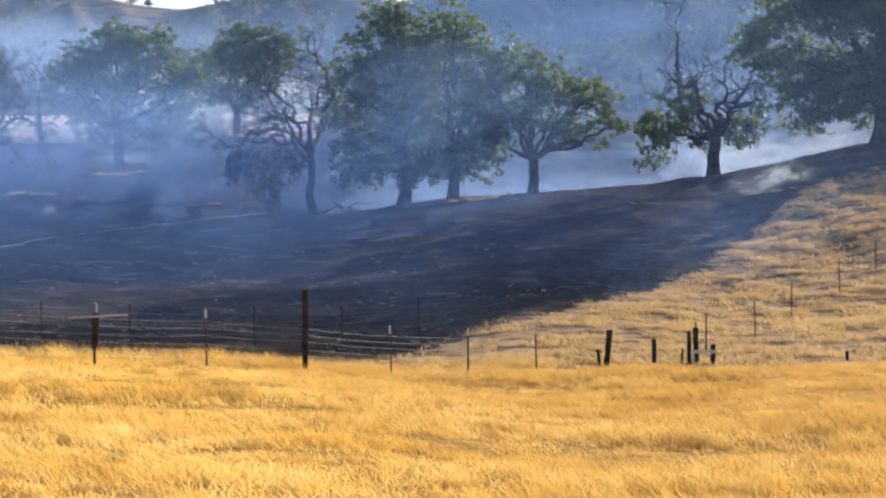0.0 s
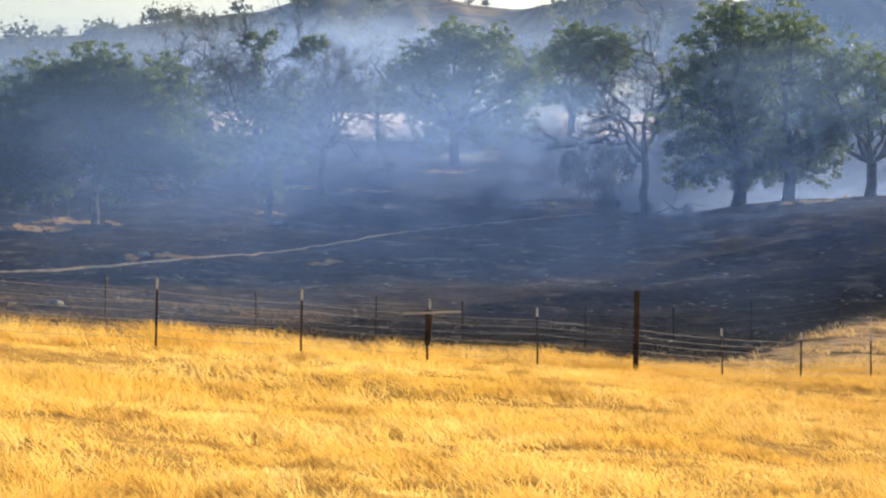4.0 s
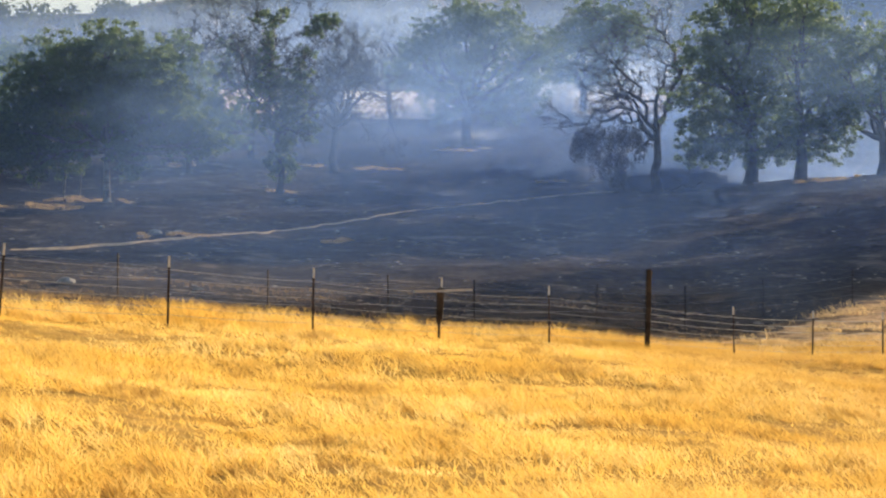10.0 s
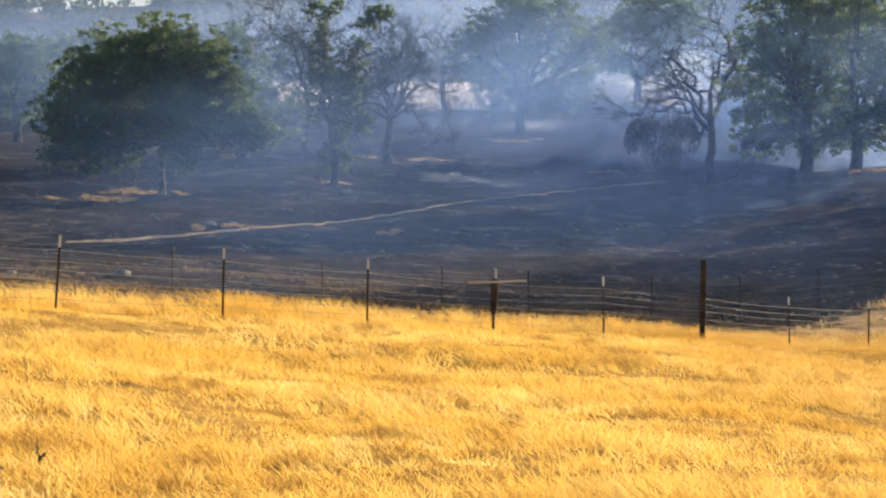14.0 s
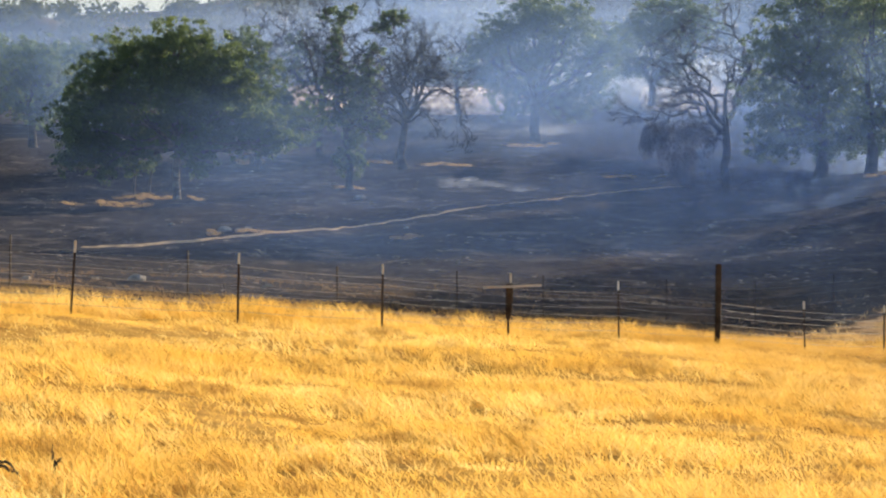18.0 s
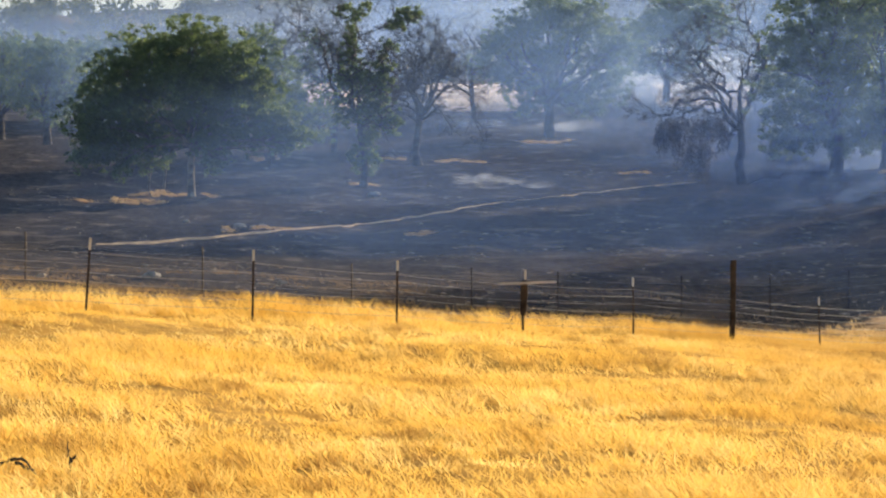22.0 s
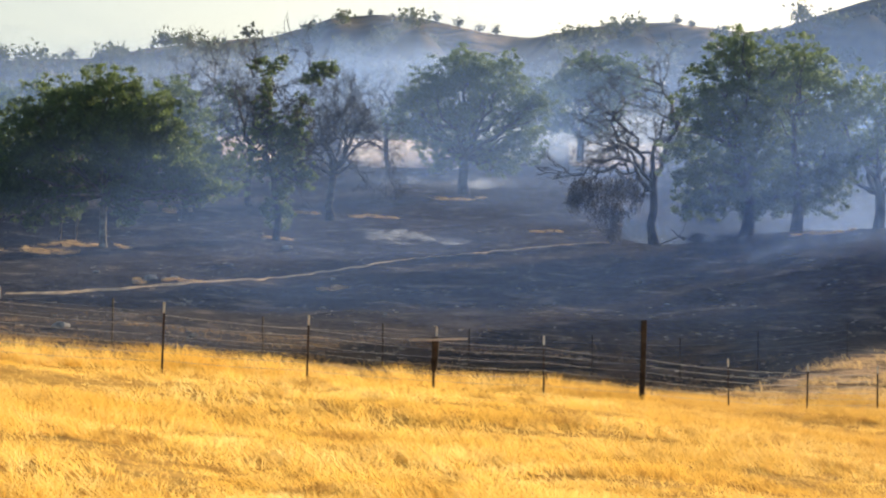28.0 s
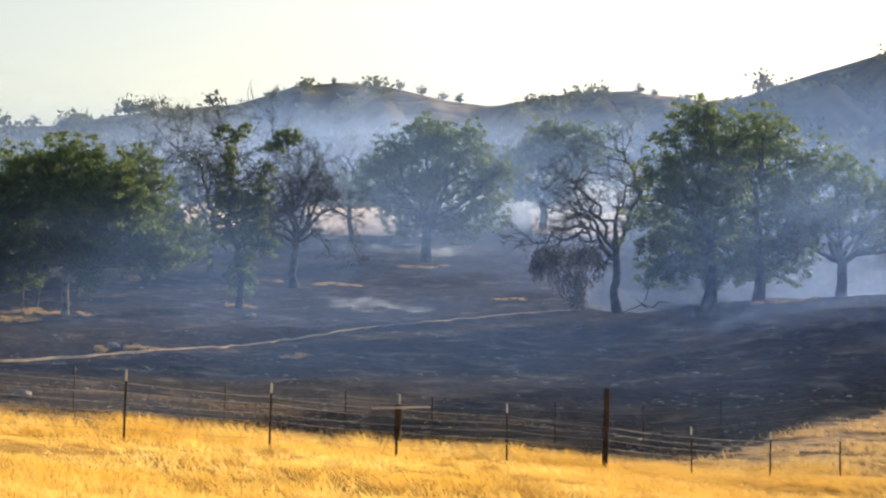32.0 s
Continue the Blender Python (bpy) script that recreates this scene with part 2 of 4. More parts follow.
# tongues of grass that the fire left: azimuth, distance, half width, half depth
ISLANDS = ((-0.1512, 126, 0.016, 2.2), (-0.1246, 128.3, 0.013, 1.3), (-0.1403, 130, 0.008, 1.0), (-0.0477, 136.7, 0.006, 1.0), (0.0298, 170.5, 0.011, 1.8), (0.0703, 144, 0.005, 1.2),
           (-0.0034, 154, 0.012, 1.2), (-0.0354, 155, 0.008, 1.0), (-0.0888, 154.4, 0.007, 1.5), (-0.0244, 104.5, 0.006, 0.9), (0.19, 129, 0.012, 1.0), (-0.095, 106, 0.012, 1.0))

drawn = random.Random(17)
ISLANDS = [(pa + drawn.uniform(-1.1, 1.1) * da, pr + drawn.uniform(-0.7, 0.7) * dr, da * drawn.uniform(0.08, 0.36), dr * drawn.uniform(0.12, 0.42)) for pa, pr, da, dr in ISLANDS for _ in range(8)]


def burnt(x, y):
    """1 where the fire has passed."""
    r, a = np.hypot(x, y), np.arctan2(x, y)
    edge = np.interp(a, (-0.5, -0.2, -0.1, -0.033, 0.02, 0.07, 0.112, 0.139, 0.176, 0.216, 0.262, 0.287, 0.3115, 0.329, 0.364, 0.5), (38, 40, 45.5, 49, 52.5, 57, 62, 67.5, 73.8, 80, 89, 96.5, 109, 116.5, 118.5, 118.5))
    left = smooth(-1.0 - 6 * smooth(0.08, 0.2, a), 1.0 + 5 * smooth(0.08, 0.2, a), r - edge) * (1 - smooth(199, 208, r - 90 * smooth(0.024, 0.034, np.abs(a - 0.008)) * smooth(0.018, 0.026, np.abs(a - 0.1)) * smooth(0.01, 0.018, np.abs(a + 0.06))))
    for pa, pr, da, dr in ISLANDS:
        left = left * (1 - 0.8 * np.exp(-(((a - pa) / da) ** 2 + ((r - pr) / dr) ** 2)))
    return left


def spot(a, r, lift=0.0):
    x, y = r * math.sin(a), r * math.cos(a)
    return Vector((x, y, float(land(x, y)) + lift))


# ---- mesh helpers ----
def from_arrays(name, verts, faces, material, smooth_faces=False):
    """A mesh from arrays of equal-sided faces."""
    verts, faces = np.asarray(verts, np.float32), np.asarray(faces, np.int32)
    me = bpy.data.meshes.new(name)
    me.vertices.add(len(verts))
    me.vertices.foreach_set("co", verts.ravel())
    n = faces.shape[1]
    me.loops.add(faces.size)
    me.loops.foreach_set("vertex_index", faces.ravel())
    me.polygons.add(len(faces))
    me.polygons.foreach_set("loop_start", np.arange(0, faces.size, n, dtype=np.int32))
    me.polygons.foreach_set("use_smooth", np.full(len(faces), smooth_faces))
    me.update(calc_edges=True)
    me.materials.append(material)
    return me


def piece(name, me, parent=None, label=""):
    ob = new(name, me)
    ob.parent = parent
    if label:
        tagged(ob, label)
    return ob


def tubes(lines, sides=6):
    """Vertices and quads of round tapering limbs along polylines of (point, radius)."""
    verts, faces = [], []
    for pts, rad in lines:
        pts = np.asarray(pts, float)
        along = np.gradient(pts, axis=0)
        along /= np.linalg.norm(along, axis=1)[:, None] + 1e-9
        ref = np.where(np.abs(along[:, 2:3]) < 0.9, np.array([[0, 0, 1.0]]), np.array([[1.0, 0, 0]]))
        u = np.cross(along, ref)
        u /= np.linalg.norm(u, axis=1)[:, None] + 1e-9
        v = np.cross(along, u)
        base = sum(len(q) for q in verts)
        ang = np.arange(sides) * 2 * np.pi / sides
        ring = pts[:, None, :] + np.asarray(rad)[:, None, None] * (np.cos(ang)[None, :, None] * u[:, None, :] + np.sin(ang)[None, :, None] * v[:, None, :])
        verts.append(ring.reshape(-1, 3))
        i = np.arange(len(pts) - 1)[:, None] * sides
        j = np.arange(sides)[None, :]
        k = (j + 1) % sides
        faces.append(np.stack([i + j, i + k, i + sides + k, i + sides + j], -1).reshape(-1, 4) + base)
    return np.concatenate(verts), np.concatenate(faces)


# ---- ground ----
def build_ground():
    az = np.concatenate([np.arange(-np.pi, -0.34, 0.09), np.arange(-0.34, 0.5, 0.0023), np.arange(0.5, np.pi, 0.09)])
    rad = np.concatenate([np.arange(0.0, 14, 1.0), np.arange(14, 60, 0.5), np.arange(60, 160, 0.8), np.arange(160, 260, 2.0), np.arange(260, 640, 7.0), np.geomspace(640, 4800, 14)])
    aa, rr = np.meshgrid(az, rad)
    x, y = rr * np.sin(aa), rr * np.cos(aa)
    z = land(x, y)
    verts = np.stack([x, y, z], -1).reshape(-1, 3)
    n, m = len(az), len(rad)
    i = np.arange(m - 1)[:, None] * n
    j = np.arange(n)[None, :]
    k = (j + 1) % n
    faces = np.stack([i + j, i + n + j, i + n + k, i + k], -1).reshape(-1, 4)
    me = from_arrays("ground", verts, faces, GROUND, True)
    # singed brown is held back on the right slope, painting part of its shade
    for name, values in (("burn", burnt(x, y)), ("hill", smooth(235, 300, rr)), ("sunlit_tan", smooth(455, 550, rr) * (np.exp(-((aa - 0.037) / 0.018) ** 2) + np.exp(-((aa - 0.138) / 0.02) ** 2) + 0.5 * np.exp(-((aa + 0.09) / 0.05) ** 2))), ("singed", (1 - smooth(56, 100, rr)) * (1 - 0.8 * smooth(0.15, 0.21, aa)) * (0.25 + 0.75 * smooth(-0.07, 0.0, aa))), ("dry", smooth(62, 72, rr)), ("straw", smooth(198, 208, rr) * (1 - smooth(245, 275, rr)) * (1 - burnt(x, y)))):
        at = me.attributes.new(name, "FLOAT", "POINT")
        at.data.foreach_set("value", np.asarray(values, np.float32).ravel())
    ob = new("ground", me)
    tagged(ob, "rolling ground, blackened by fire beyond the fence, golden before it", "ground", kind="structure")


build_ground()


# ---- dry grass ----
FENCE_START, FENCE_STEP = Vector((-6.43, 38.0)), Vector((2.48, 3.01))


def past_fence(x, y):
    return (-(x - FENCE_START.x) * FENCE_STEP.y + (y - FENCE_START.y) * FENCE_STEP.x) / FENCE_STEP.length


def blades(x, y, tall, wide, lean, seed, tuft):
    """Leaning blades of grass at many places; the blades of a tuft lean alike."""
    g = np.random.default_rng(seed)
    n = len(x)
    z = land(x, y) - 0.01
    turn = g.uniform(0, np.pi, n)
    side = np.stack([np.cos(turn), np.sin(turn) * 0.5, 0 * turn], -1) * (wide * g.uniform(0.6, 1.4, n))[:, None]
    h = tall * g.uniform(0.5, 1.25, n)
    own = np.random.default_rng(seed + 1).normal(0, 1, (tuft.max() + 1, 2))[tuft]
    bend = np.stack([-lean * (0.8 + 0.9 * own[:, 0] + g.normal(0, 0.8, n)), 0.45 * own[:, 1] + g.normal(0, 0.4, n), 0 * h], -1) * h[:, None]
    root = np.stack([x, y, z], -1)
    tip = root + bend + np.stack([0 * h, 0 * h, h * 0.9], -1)
    v = np.stack([root - side, root + side, tip + side * 0.35, tip - side * 0.35], 1).reshape(-1, 3)
    return v, np.arange(n * 4).reshape(-1, 4)


def scatter(count, r0, r1, a0, a1, power, clump, seed, loose=0.11):
    """Places in tufts, over a fan of the land."""
    g = np.random.default_rng(seed)
    m = count // clump
    r = (g.uniform(0, 1, m) * (r1 ** power - r0 ** power) + r0 ** power) ** (1 / power)
    a = g.uniform(a0, a1, m)
    tuft = np.repeat(np.arange(m), clump)
    r, a = r[tuft], a[tuft]
    x = r * np.sin(a) + g.normal(0, loose, m * clump)
    y = r * np.cos(a) + g.normal(0, loose, m * clump)
    return x, y, tuft, g


def build_grass():
    x, y, tuft, g = scatter(760000, 13, 66, -0.25, 0.45, 1.3, 20, 3, 0.085)
    d = past_fence(x, y)
    patch = 7.5 * (patchy(x * 0.55, y * 0.55, 9) - 0.5)
    thin = 9 * (patchy(x * 0.9, y * 0.9, 5) - 0.38)
    path = smooth(-4.4, -3.7, d) * (1 - smooth(-2.9, -2.2, d)) * smooth(-7.5, -6, x) * (1 - smooth(3, 6, x))
    keep = (d < 2.0 + 0.2 * patch) & (g.uniform(0, 1, len(x)) < (1 - 0.6 * path) * (1 - 0.7 * smooth(0.9, 2.2, thin)))
    keep &= burnt(x, y) < 0.4
    x, y, tuft, patch, d = x[keep], y[keep], tuft[keep], patch[keep], d[keep]
    tall = (0.125 + 0.045 * np.clip(patch, -1.6, 2.4) + 0.27 * smooth(-0.3, 1.0, d)) * (1 - 0.5 * path[keep])
    v, f = blades(x, y, tall, 0.0055, 0.6, 4, tuft)
    ob = new("field_grass", from_arrays("field_grass", v, f, GRASS))
    tagged(ob, "tall dry golden grass bent by the wind", "grass", kind="stuff")
    x, y, tuft, g = scatter(420000, 60, 126, 0.11, 0.46, 1.6, 16, 5, 0.16)
    keep = (burnt(x, y) < g.uniform(0.1, 0.7, len(x))) & ((past_fence(x, y) > 0) | (np.hypot(x, y) > 63)) & (patchy(x * 0.8, y * 0.8) > g.uniform(0.42, 0.6, len(x)))
    x, y, tuft = x[keep], y[keep], tuft[keep]
    v, f = blades(x, y, 0.15 + 0 * x, 0.014, 0.5, 6, tuft)
    ob = new("hillside_grass", from_arrays("hillside_grass", v, f, GRASS_TAN))
    tagged(ob, "short dry grazed grass on the unburnt slope", "grass", kind="stuff")
    # tufts left standing on the burnt side
    xs, ys, ts = [], [], []
    for k, (pa, pr, da, dr) in enumerate(ISLANDS):
        m = 110
        q = g.normal(0, 0.5, (m, 2))
        aa, rr = pa + q[:, 0] * da, pr + q[:, 1] * dr
        xs.append(rr * np.sin(aa)), ys.append(rr * np.cos(aa)), ts.append(np.arange(m) // 10 + 11 * k)
    v, f = blades(np.concatenate(xs), np.concatenate(ys), 0.13 + 0 * np.concatenate(xs), 0.016, 0.6, 7, np.concatenate(ts))
    tagged(new("unburnt_tufts", from_arrays("unburnt_tufts", v, f, GRASS_TAN)), "islands of straw-coloured grass spared by the fire", "grass", kind="stuff")
    # straw of the clearing beyond the oaks, its sunlight put into a pale colour
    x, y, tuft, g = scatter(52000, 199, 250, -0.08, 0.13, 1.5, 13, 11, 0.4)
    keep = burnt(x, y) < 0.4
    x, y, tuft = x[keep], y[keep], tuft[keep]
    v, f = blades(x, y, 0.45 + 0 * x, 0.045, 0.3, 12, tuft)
    tagged(new("clearing_grass", from_arrays("clearing_grass", v, f, SUNLIT_STRAW)), "straw in a clearing beyond the oaks, paled to look sunlit", "grass", kind="stuff")
    x, y, tuft, g = scatter(60000, 42, 84, -0.22, 0.2, 1.6, 12, 8, 0.18)
    keep = (burnt(x, y) > 0.6) & (g.uniform(0, 1, len(x)) < np.clip(ripple(x * 2.4 + 5, y * 2.4, 0, 5) * 1.5 + 0.15, 0.03, 0.9) * (1 - smooth(62, 84, np.hypot(x, y))))
    x, y, tuft = x[keep], y[keep], tuft[keep]
    v, f = blades(x, y, 0.14 + 0 * x, 0.009, 0.6, 9, tuft)
    tagged(new("burnt_stubble", from_arrays("burnt_stubble", v, f, STUBBLE)), "singed brown stubble by the fence", "grass", kind="stuff")


build_grass()


# ---- fences ----
def metal(name, dark, light, metallic=0.3, rough=0.6):
    n = Nodes(name)
    return n.solid(n.mix(n.span(n.noise(14, 4, vector=n.place()), 0.35, 0.7), dark, light), rough, metal=metallic)


STEEL = metal("rusty_steel", (0.035, 0.026, 0.022), (0.09, 0.06, 0.045))
TIP = metal("white_paint", (0.55, 0.52, 0.46), (0.8, 0.77, 0.7), 0.0)
WIRE = metal("zinc_wire", (0.24, 0.225, 0.21), (0.44, 0.415, 0.385), 0.3, 0.5)
OLD_WOOD = bark_material("weathered_wood", (0.03, 0.023, 0.018), (0.10, 0.074, 0.055))
PALE_WOOD = bark_material("bleached_wood", (0.42, 0.39, 0.35), (0.66, 0.61, 0.54))


def boxes(items):
    """Quads of boxes given as (x0, x1, y0, y1, z0, z1)."""
    verts, faces = [], []
    for k, (x0, x1, y0, y1, z0, z1) in enumerate(items):
        verts += [(x, y, z) for z in (z0, z1) for x, y in ((x0, y0), (x1, y0), (x1, y1), (x0, y1))]
        faces += [[8 * k + i for i in q] for q in ((3, 2, 1, 0), (4, 5, 6, 7), (0, 1, 5, 4), (1, 2, 6, 5), (2, 3, 7, 6), (3, 0, 4, 7))]
    return verts, faces


def t_post_mesh(tall, tip):
    bits = [(-0.019, 0.019, -0.003, 0.003, -0.3, tall), (-0.003, 0.003, 0.002, 0.034, -0.3, tall)]
    bits += [(-0.007, 0.007, -0.010, -0.002, z, z + 0.02) for z in np.arange(0.12, tall - tip, 0.08)]
    return bits


def place_part(ob, m):
    ob.matrix_basis = m
    return ob


T_POST = from_arrays("t_post", *boxes(t_post_mesh(1.08, 0.2)), STEEL)
T_TIP = from_arrays("post_tip", *boxes([(-0.021, 0.021, -0.005, 0.005, 1.06, 1.26), (-0.005, 0.005, 0.003, 0.036, 1.06, 1.26)]), TIP)
T_BACK = from_arrays("back_post", *boxes(t_post_mesh(1.25, 0.1)), STEEL)


def round_post(name, tall, radius, material, seed=1):
    g = np.random.default_rng(seed)
    zs = np.linspace(-0.3, tall, 9)
    pts = np.stack([g.normal(0, 0.006, 9), g.normal(0, 0.006, 9), zs], -1)
    rad = radius * (1 + g.normal(0, 0.04, 9))
    pts, rad = np.vstack([pts, pts[-1:] + [[0, 0, 0.004]]]), np.append(rad, 0.004)
    return from_arrays(name, *tubes([(pts, rad)], 10), material)


def square_post(name, tall, half):
    """A sawn post with worn corners, a little out of true."""
    g = np.random.default_rng(12)
    ring = np.array([(1, 0.78), (0.78, 1), (-0.78, 1), (-1, 0.78), (-1, -0.78), (-0.78, -1), (0.78, -1), (1, -0.78)]) * half
    levels = list(np.linspace(-0.3, tall - 0.02, 9)) + [tall, tall]
    verts, faces = [], []
    for i, z in enumerate(levels):
        k = (1 + g.normal(0, 0.015)) * (0.9 if i == 9 else 0.02 if i == 10 else 1)
        off = g.normal(0, 0.003, 2)
        verts += [(x * k + off[0], y * k + off[1], z) for x, y in ring]
    for i in range(10):
        faces += [[8 * i + j, 8 * i + (j + 1) % 8, 8 * i + 8 + (j + 1) % 8, 8 * i + 8 + j] for j in range(8)]
    return from_arrays(name, verts, faces, OLD_WOOD)


def strand(name, ends, material, radius, sag, parent):
    """One wire from post to post, sagging a little."""
    pts = []
    for a, b in zip(ends[:-1], ends[1:]):
        for s in np.linspace(0, 1, 7)[:-1]:
            p = a.lerp(b, s)
            pts.append((p.x, p.y, p.z - sag * 4 * s * (1 - s)))
    pts.append(tuple(ends[-1]))
    return piece(name, from_arrays(name, *tubes([(np.array(pts), np.full(len(pts), radius))], 4), material), parent)


def build_front_fence():
    fence = tagged(new("wire_fence"), "barbed wire fence on white-tipped steel posts along dry grass", "fence")
    g = random.Random(3)
    feet = []
    for i in range(-2, 9):
        p = FENCE_START + FENCE_STEP * i
        feet.append(Vector((p.x, p.y, float(land(p.x, p.y)))))
        if i in (3, 5):
            continue
        m = Matrix.Translation(feet[-1]) @ pose(0, 0, 0, g.uniform(-1.5, 1.5), (4.5, 1.2, 1.0, 0, 0.8, 0, 0, 0.3, 0.5)[i] if i >= 0 else 1, 40)
        post = place_part(piece("post", T_POST, fence), m)
        piece("post_tip", T_TIP, post, "white painted post tip")
    p = feet[5]
    place_part(piece("post", from_arrays("post", *tubes([(np.array([(0, 0, -0.3), (0.004, 0, 0.36), (0.006, 0, 0.4), (0.012, 0, 0.5), (0.03, 0, 0.8), (0.035, 0, 1.08), (0.04, 0, 1.11)]), np.array([0.03, 0.026, 0.05, 0.07, 0.075, 0.082, 0.02]))], 9), OLD_WOOD), fence, "stubby dark wooden post"), Matrix.Translation(p))
    place_part(piece("rail", from_arrays("rail", *boxes([(-0.48, 0.2, -0.03, 0.03, 1.015, 1.065), (0.2, 0.72, -0.025, 0.025, 1.025, 1.068)]), PALE_WOOD), fence, "bleached plank nailed across the post"), Matrix.Translation(p) @ pose(0, -0.06, 0, 0, -1.5, 5))
    place_part(piece("stake", T_TIP, fence, "pale stake end"), Matrix.Translation(p) @ pose(0.06, 0, 0.06))
    place_part(piece("post", square_post("corner_post", 1.88, 0.056), fence, "tall square weathered wooden post"), Matrix.Translation(feet[7]) @ pose(0, 0, 0, 0, 1.2, 14))
    for k, z in enumerate((0.2, 0.36, 0.52, 0.68, 0.84, 1.0)):
        strand("wire", [f + Vector((0, 0, z + g.uniform(-0.02, 0.02))) for f in feet], WIRE, 0.0036, 0.025, fence)


def build_back_fence():
    fence = tagged(new("wire_fence"), "second wire fence on dark steel posts across burnt ground", "fence")
    feet = []
    for a, r in ((-0.26, 55), (-0.193, 57), (-0.1173, 60), (-0.0526, 63), (-0.0005, 66), (0.0371, 68), (0.0905, 71), (0.1286, 73), (0.162, 75), (0.2, 77)):
        p = spot(a, r)
        feet.append(p)
        place_part(piece("post", T_BACK, fence), Matrix.Translation(p) @ pose(0, 0, 0, 0, random.uniform(-1, 1), 70))
    for z in (0.4, 0.7, 1.0):
        strand("wire", [f + Vector((0, 0, z)) for f in feet], WIRE, 0.003, 0.03, fence)


build_front_fence()
build_back_fence()


# ---- trees ----
PX = 1 / 4065.0


def wander(a, b, steps, g, wild, droop=0.0):
    a, b = np.asarray(a, float), np.asarray(b, float)
    s = np.linspace(0, 1, steps)[:, None]
    span = np.linalg.norm(b - a)
    off = np.cumsum(g.normal(0, 1, (steps, 3)), 0)
    off = (off - s * off[-1:]) * wild * span / steps ** 0.5
    p = a + (b - a) * s + off * np.sin(np.pi * s) ** 0.5
    p[:, 2] += droop * span * np.sin(np.pi * s[:, 0])
    return p


def leaf_quads(places, size, g):
    n = len(places)
    a = g.normal(0, 1, (n, 3))
    a /= np.linalg.norm(a, axis=1)[:, None]
    b = np.cross(a, g.normal(0, 1, (n, 3)))
    b /= np.linalg.norm(b, axis=1)[:, None] + 1e-9
    s = (size * g.uniform(0.6, 1.4, n))[:, None]
    a, b = a * s, b * s * 0.6
    v = np.stack([places - a, places + b, places + a, places - b], 1).reshape(-1, 3)
    return v, np.arange(n * 4).reshape(-1, 4)


def turned_leaves(places, facing, size, g):
    """Leaves that face roughly along the given directions."""
    n = len(places)
    normal = facing + g.normal(0, 0.42, (n, 3))
    normal /= np.linalg.norm(normal, axis=1)[:, None] + 1e-9
    a = np.cross(normal, g.normal(0, 1, (n, 3)))
    a /= np.linalg.norm(a, axis=1)[:, None] + 1e-9
    b = np.cross(normal, a)
    s = (size * g.uniform(0.6, 1.5, n))[:, None]
    a, b = a * s, b * s * 0.62
    v = np.stack([places - a, places + b, places + a, places - b], 1).reshape(-1, 3)
    return v, np.arange(n * 4).reshape(-1, 4)


def lobed_leaves(lobes, g, amount, size, hang=1.0):
    """Leaves in rounded sprays of many sizes round the crown's lobes, with gaps between the sprays."""
    where, way = [], []
    for c, rx, rz in lobes:
        sprays = max(5, int(amount * 46 * rx * rz))
        d = g.normal(0, 1, (sprays, 3))
        d /= np.linalg.norm(d, axis=1)[:, None]
        depth = (g.uniform(0.3, 1.08, sprays) + 0.35 * (g.uniform(0, 1, sprays) < 0.14))[:, None]
        centre = np.asarray(c) + d * depth * np.array([rx, rx * 0.9, rz])
        q = centre * 1.9
        airy = np.sin(q[:, 0] + 1.7 * np.sin(0.8 * q[:, 2])) + np.sin(1.3 * q[:, 1] + q[:, 2]) + np.sin(1.6 * q[:, 2] - 0.7 * q[:, 0])
        centre, d = centre[airy > -1.45], d[airy > -1.45]
        for p, out in zip(centre, d):
            ball = g.uniform(0.5, 1.3) * (0.17 + 0.065 * rx)
            m = int(24 * min(1.8, (ball / 0.29) ** 1.5)) + 7
            e = g.normal(0, 1, (m, 3)) + 0.55 * out + np.array((0, 0, 0.35))
            e /= np.linalg.norm(e, axis=1)[:, None]
            where.append(p + e * ball * g.uniform(0.4, 1.36, (m, 1)) * np.array((1.0 / hang ** 0.5, 1.0 / hang ** 0.5, 0.68 * hang)))
            way.append(e)
    return turned_leaves(np.concatenate(where), np.concatenate(way), size, g)


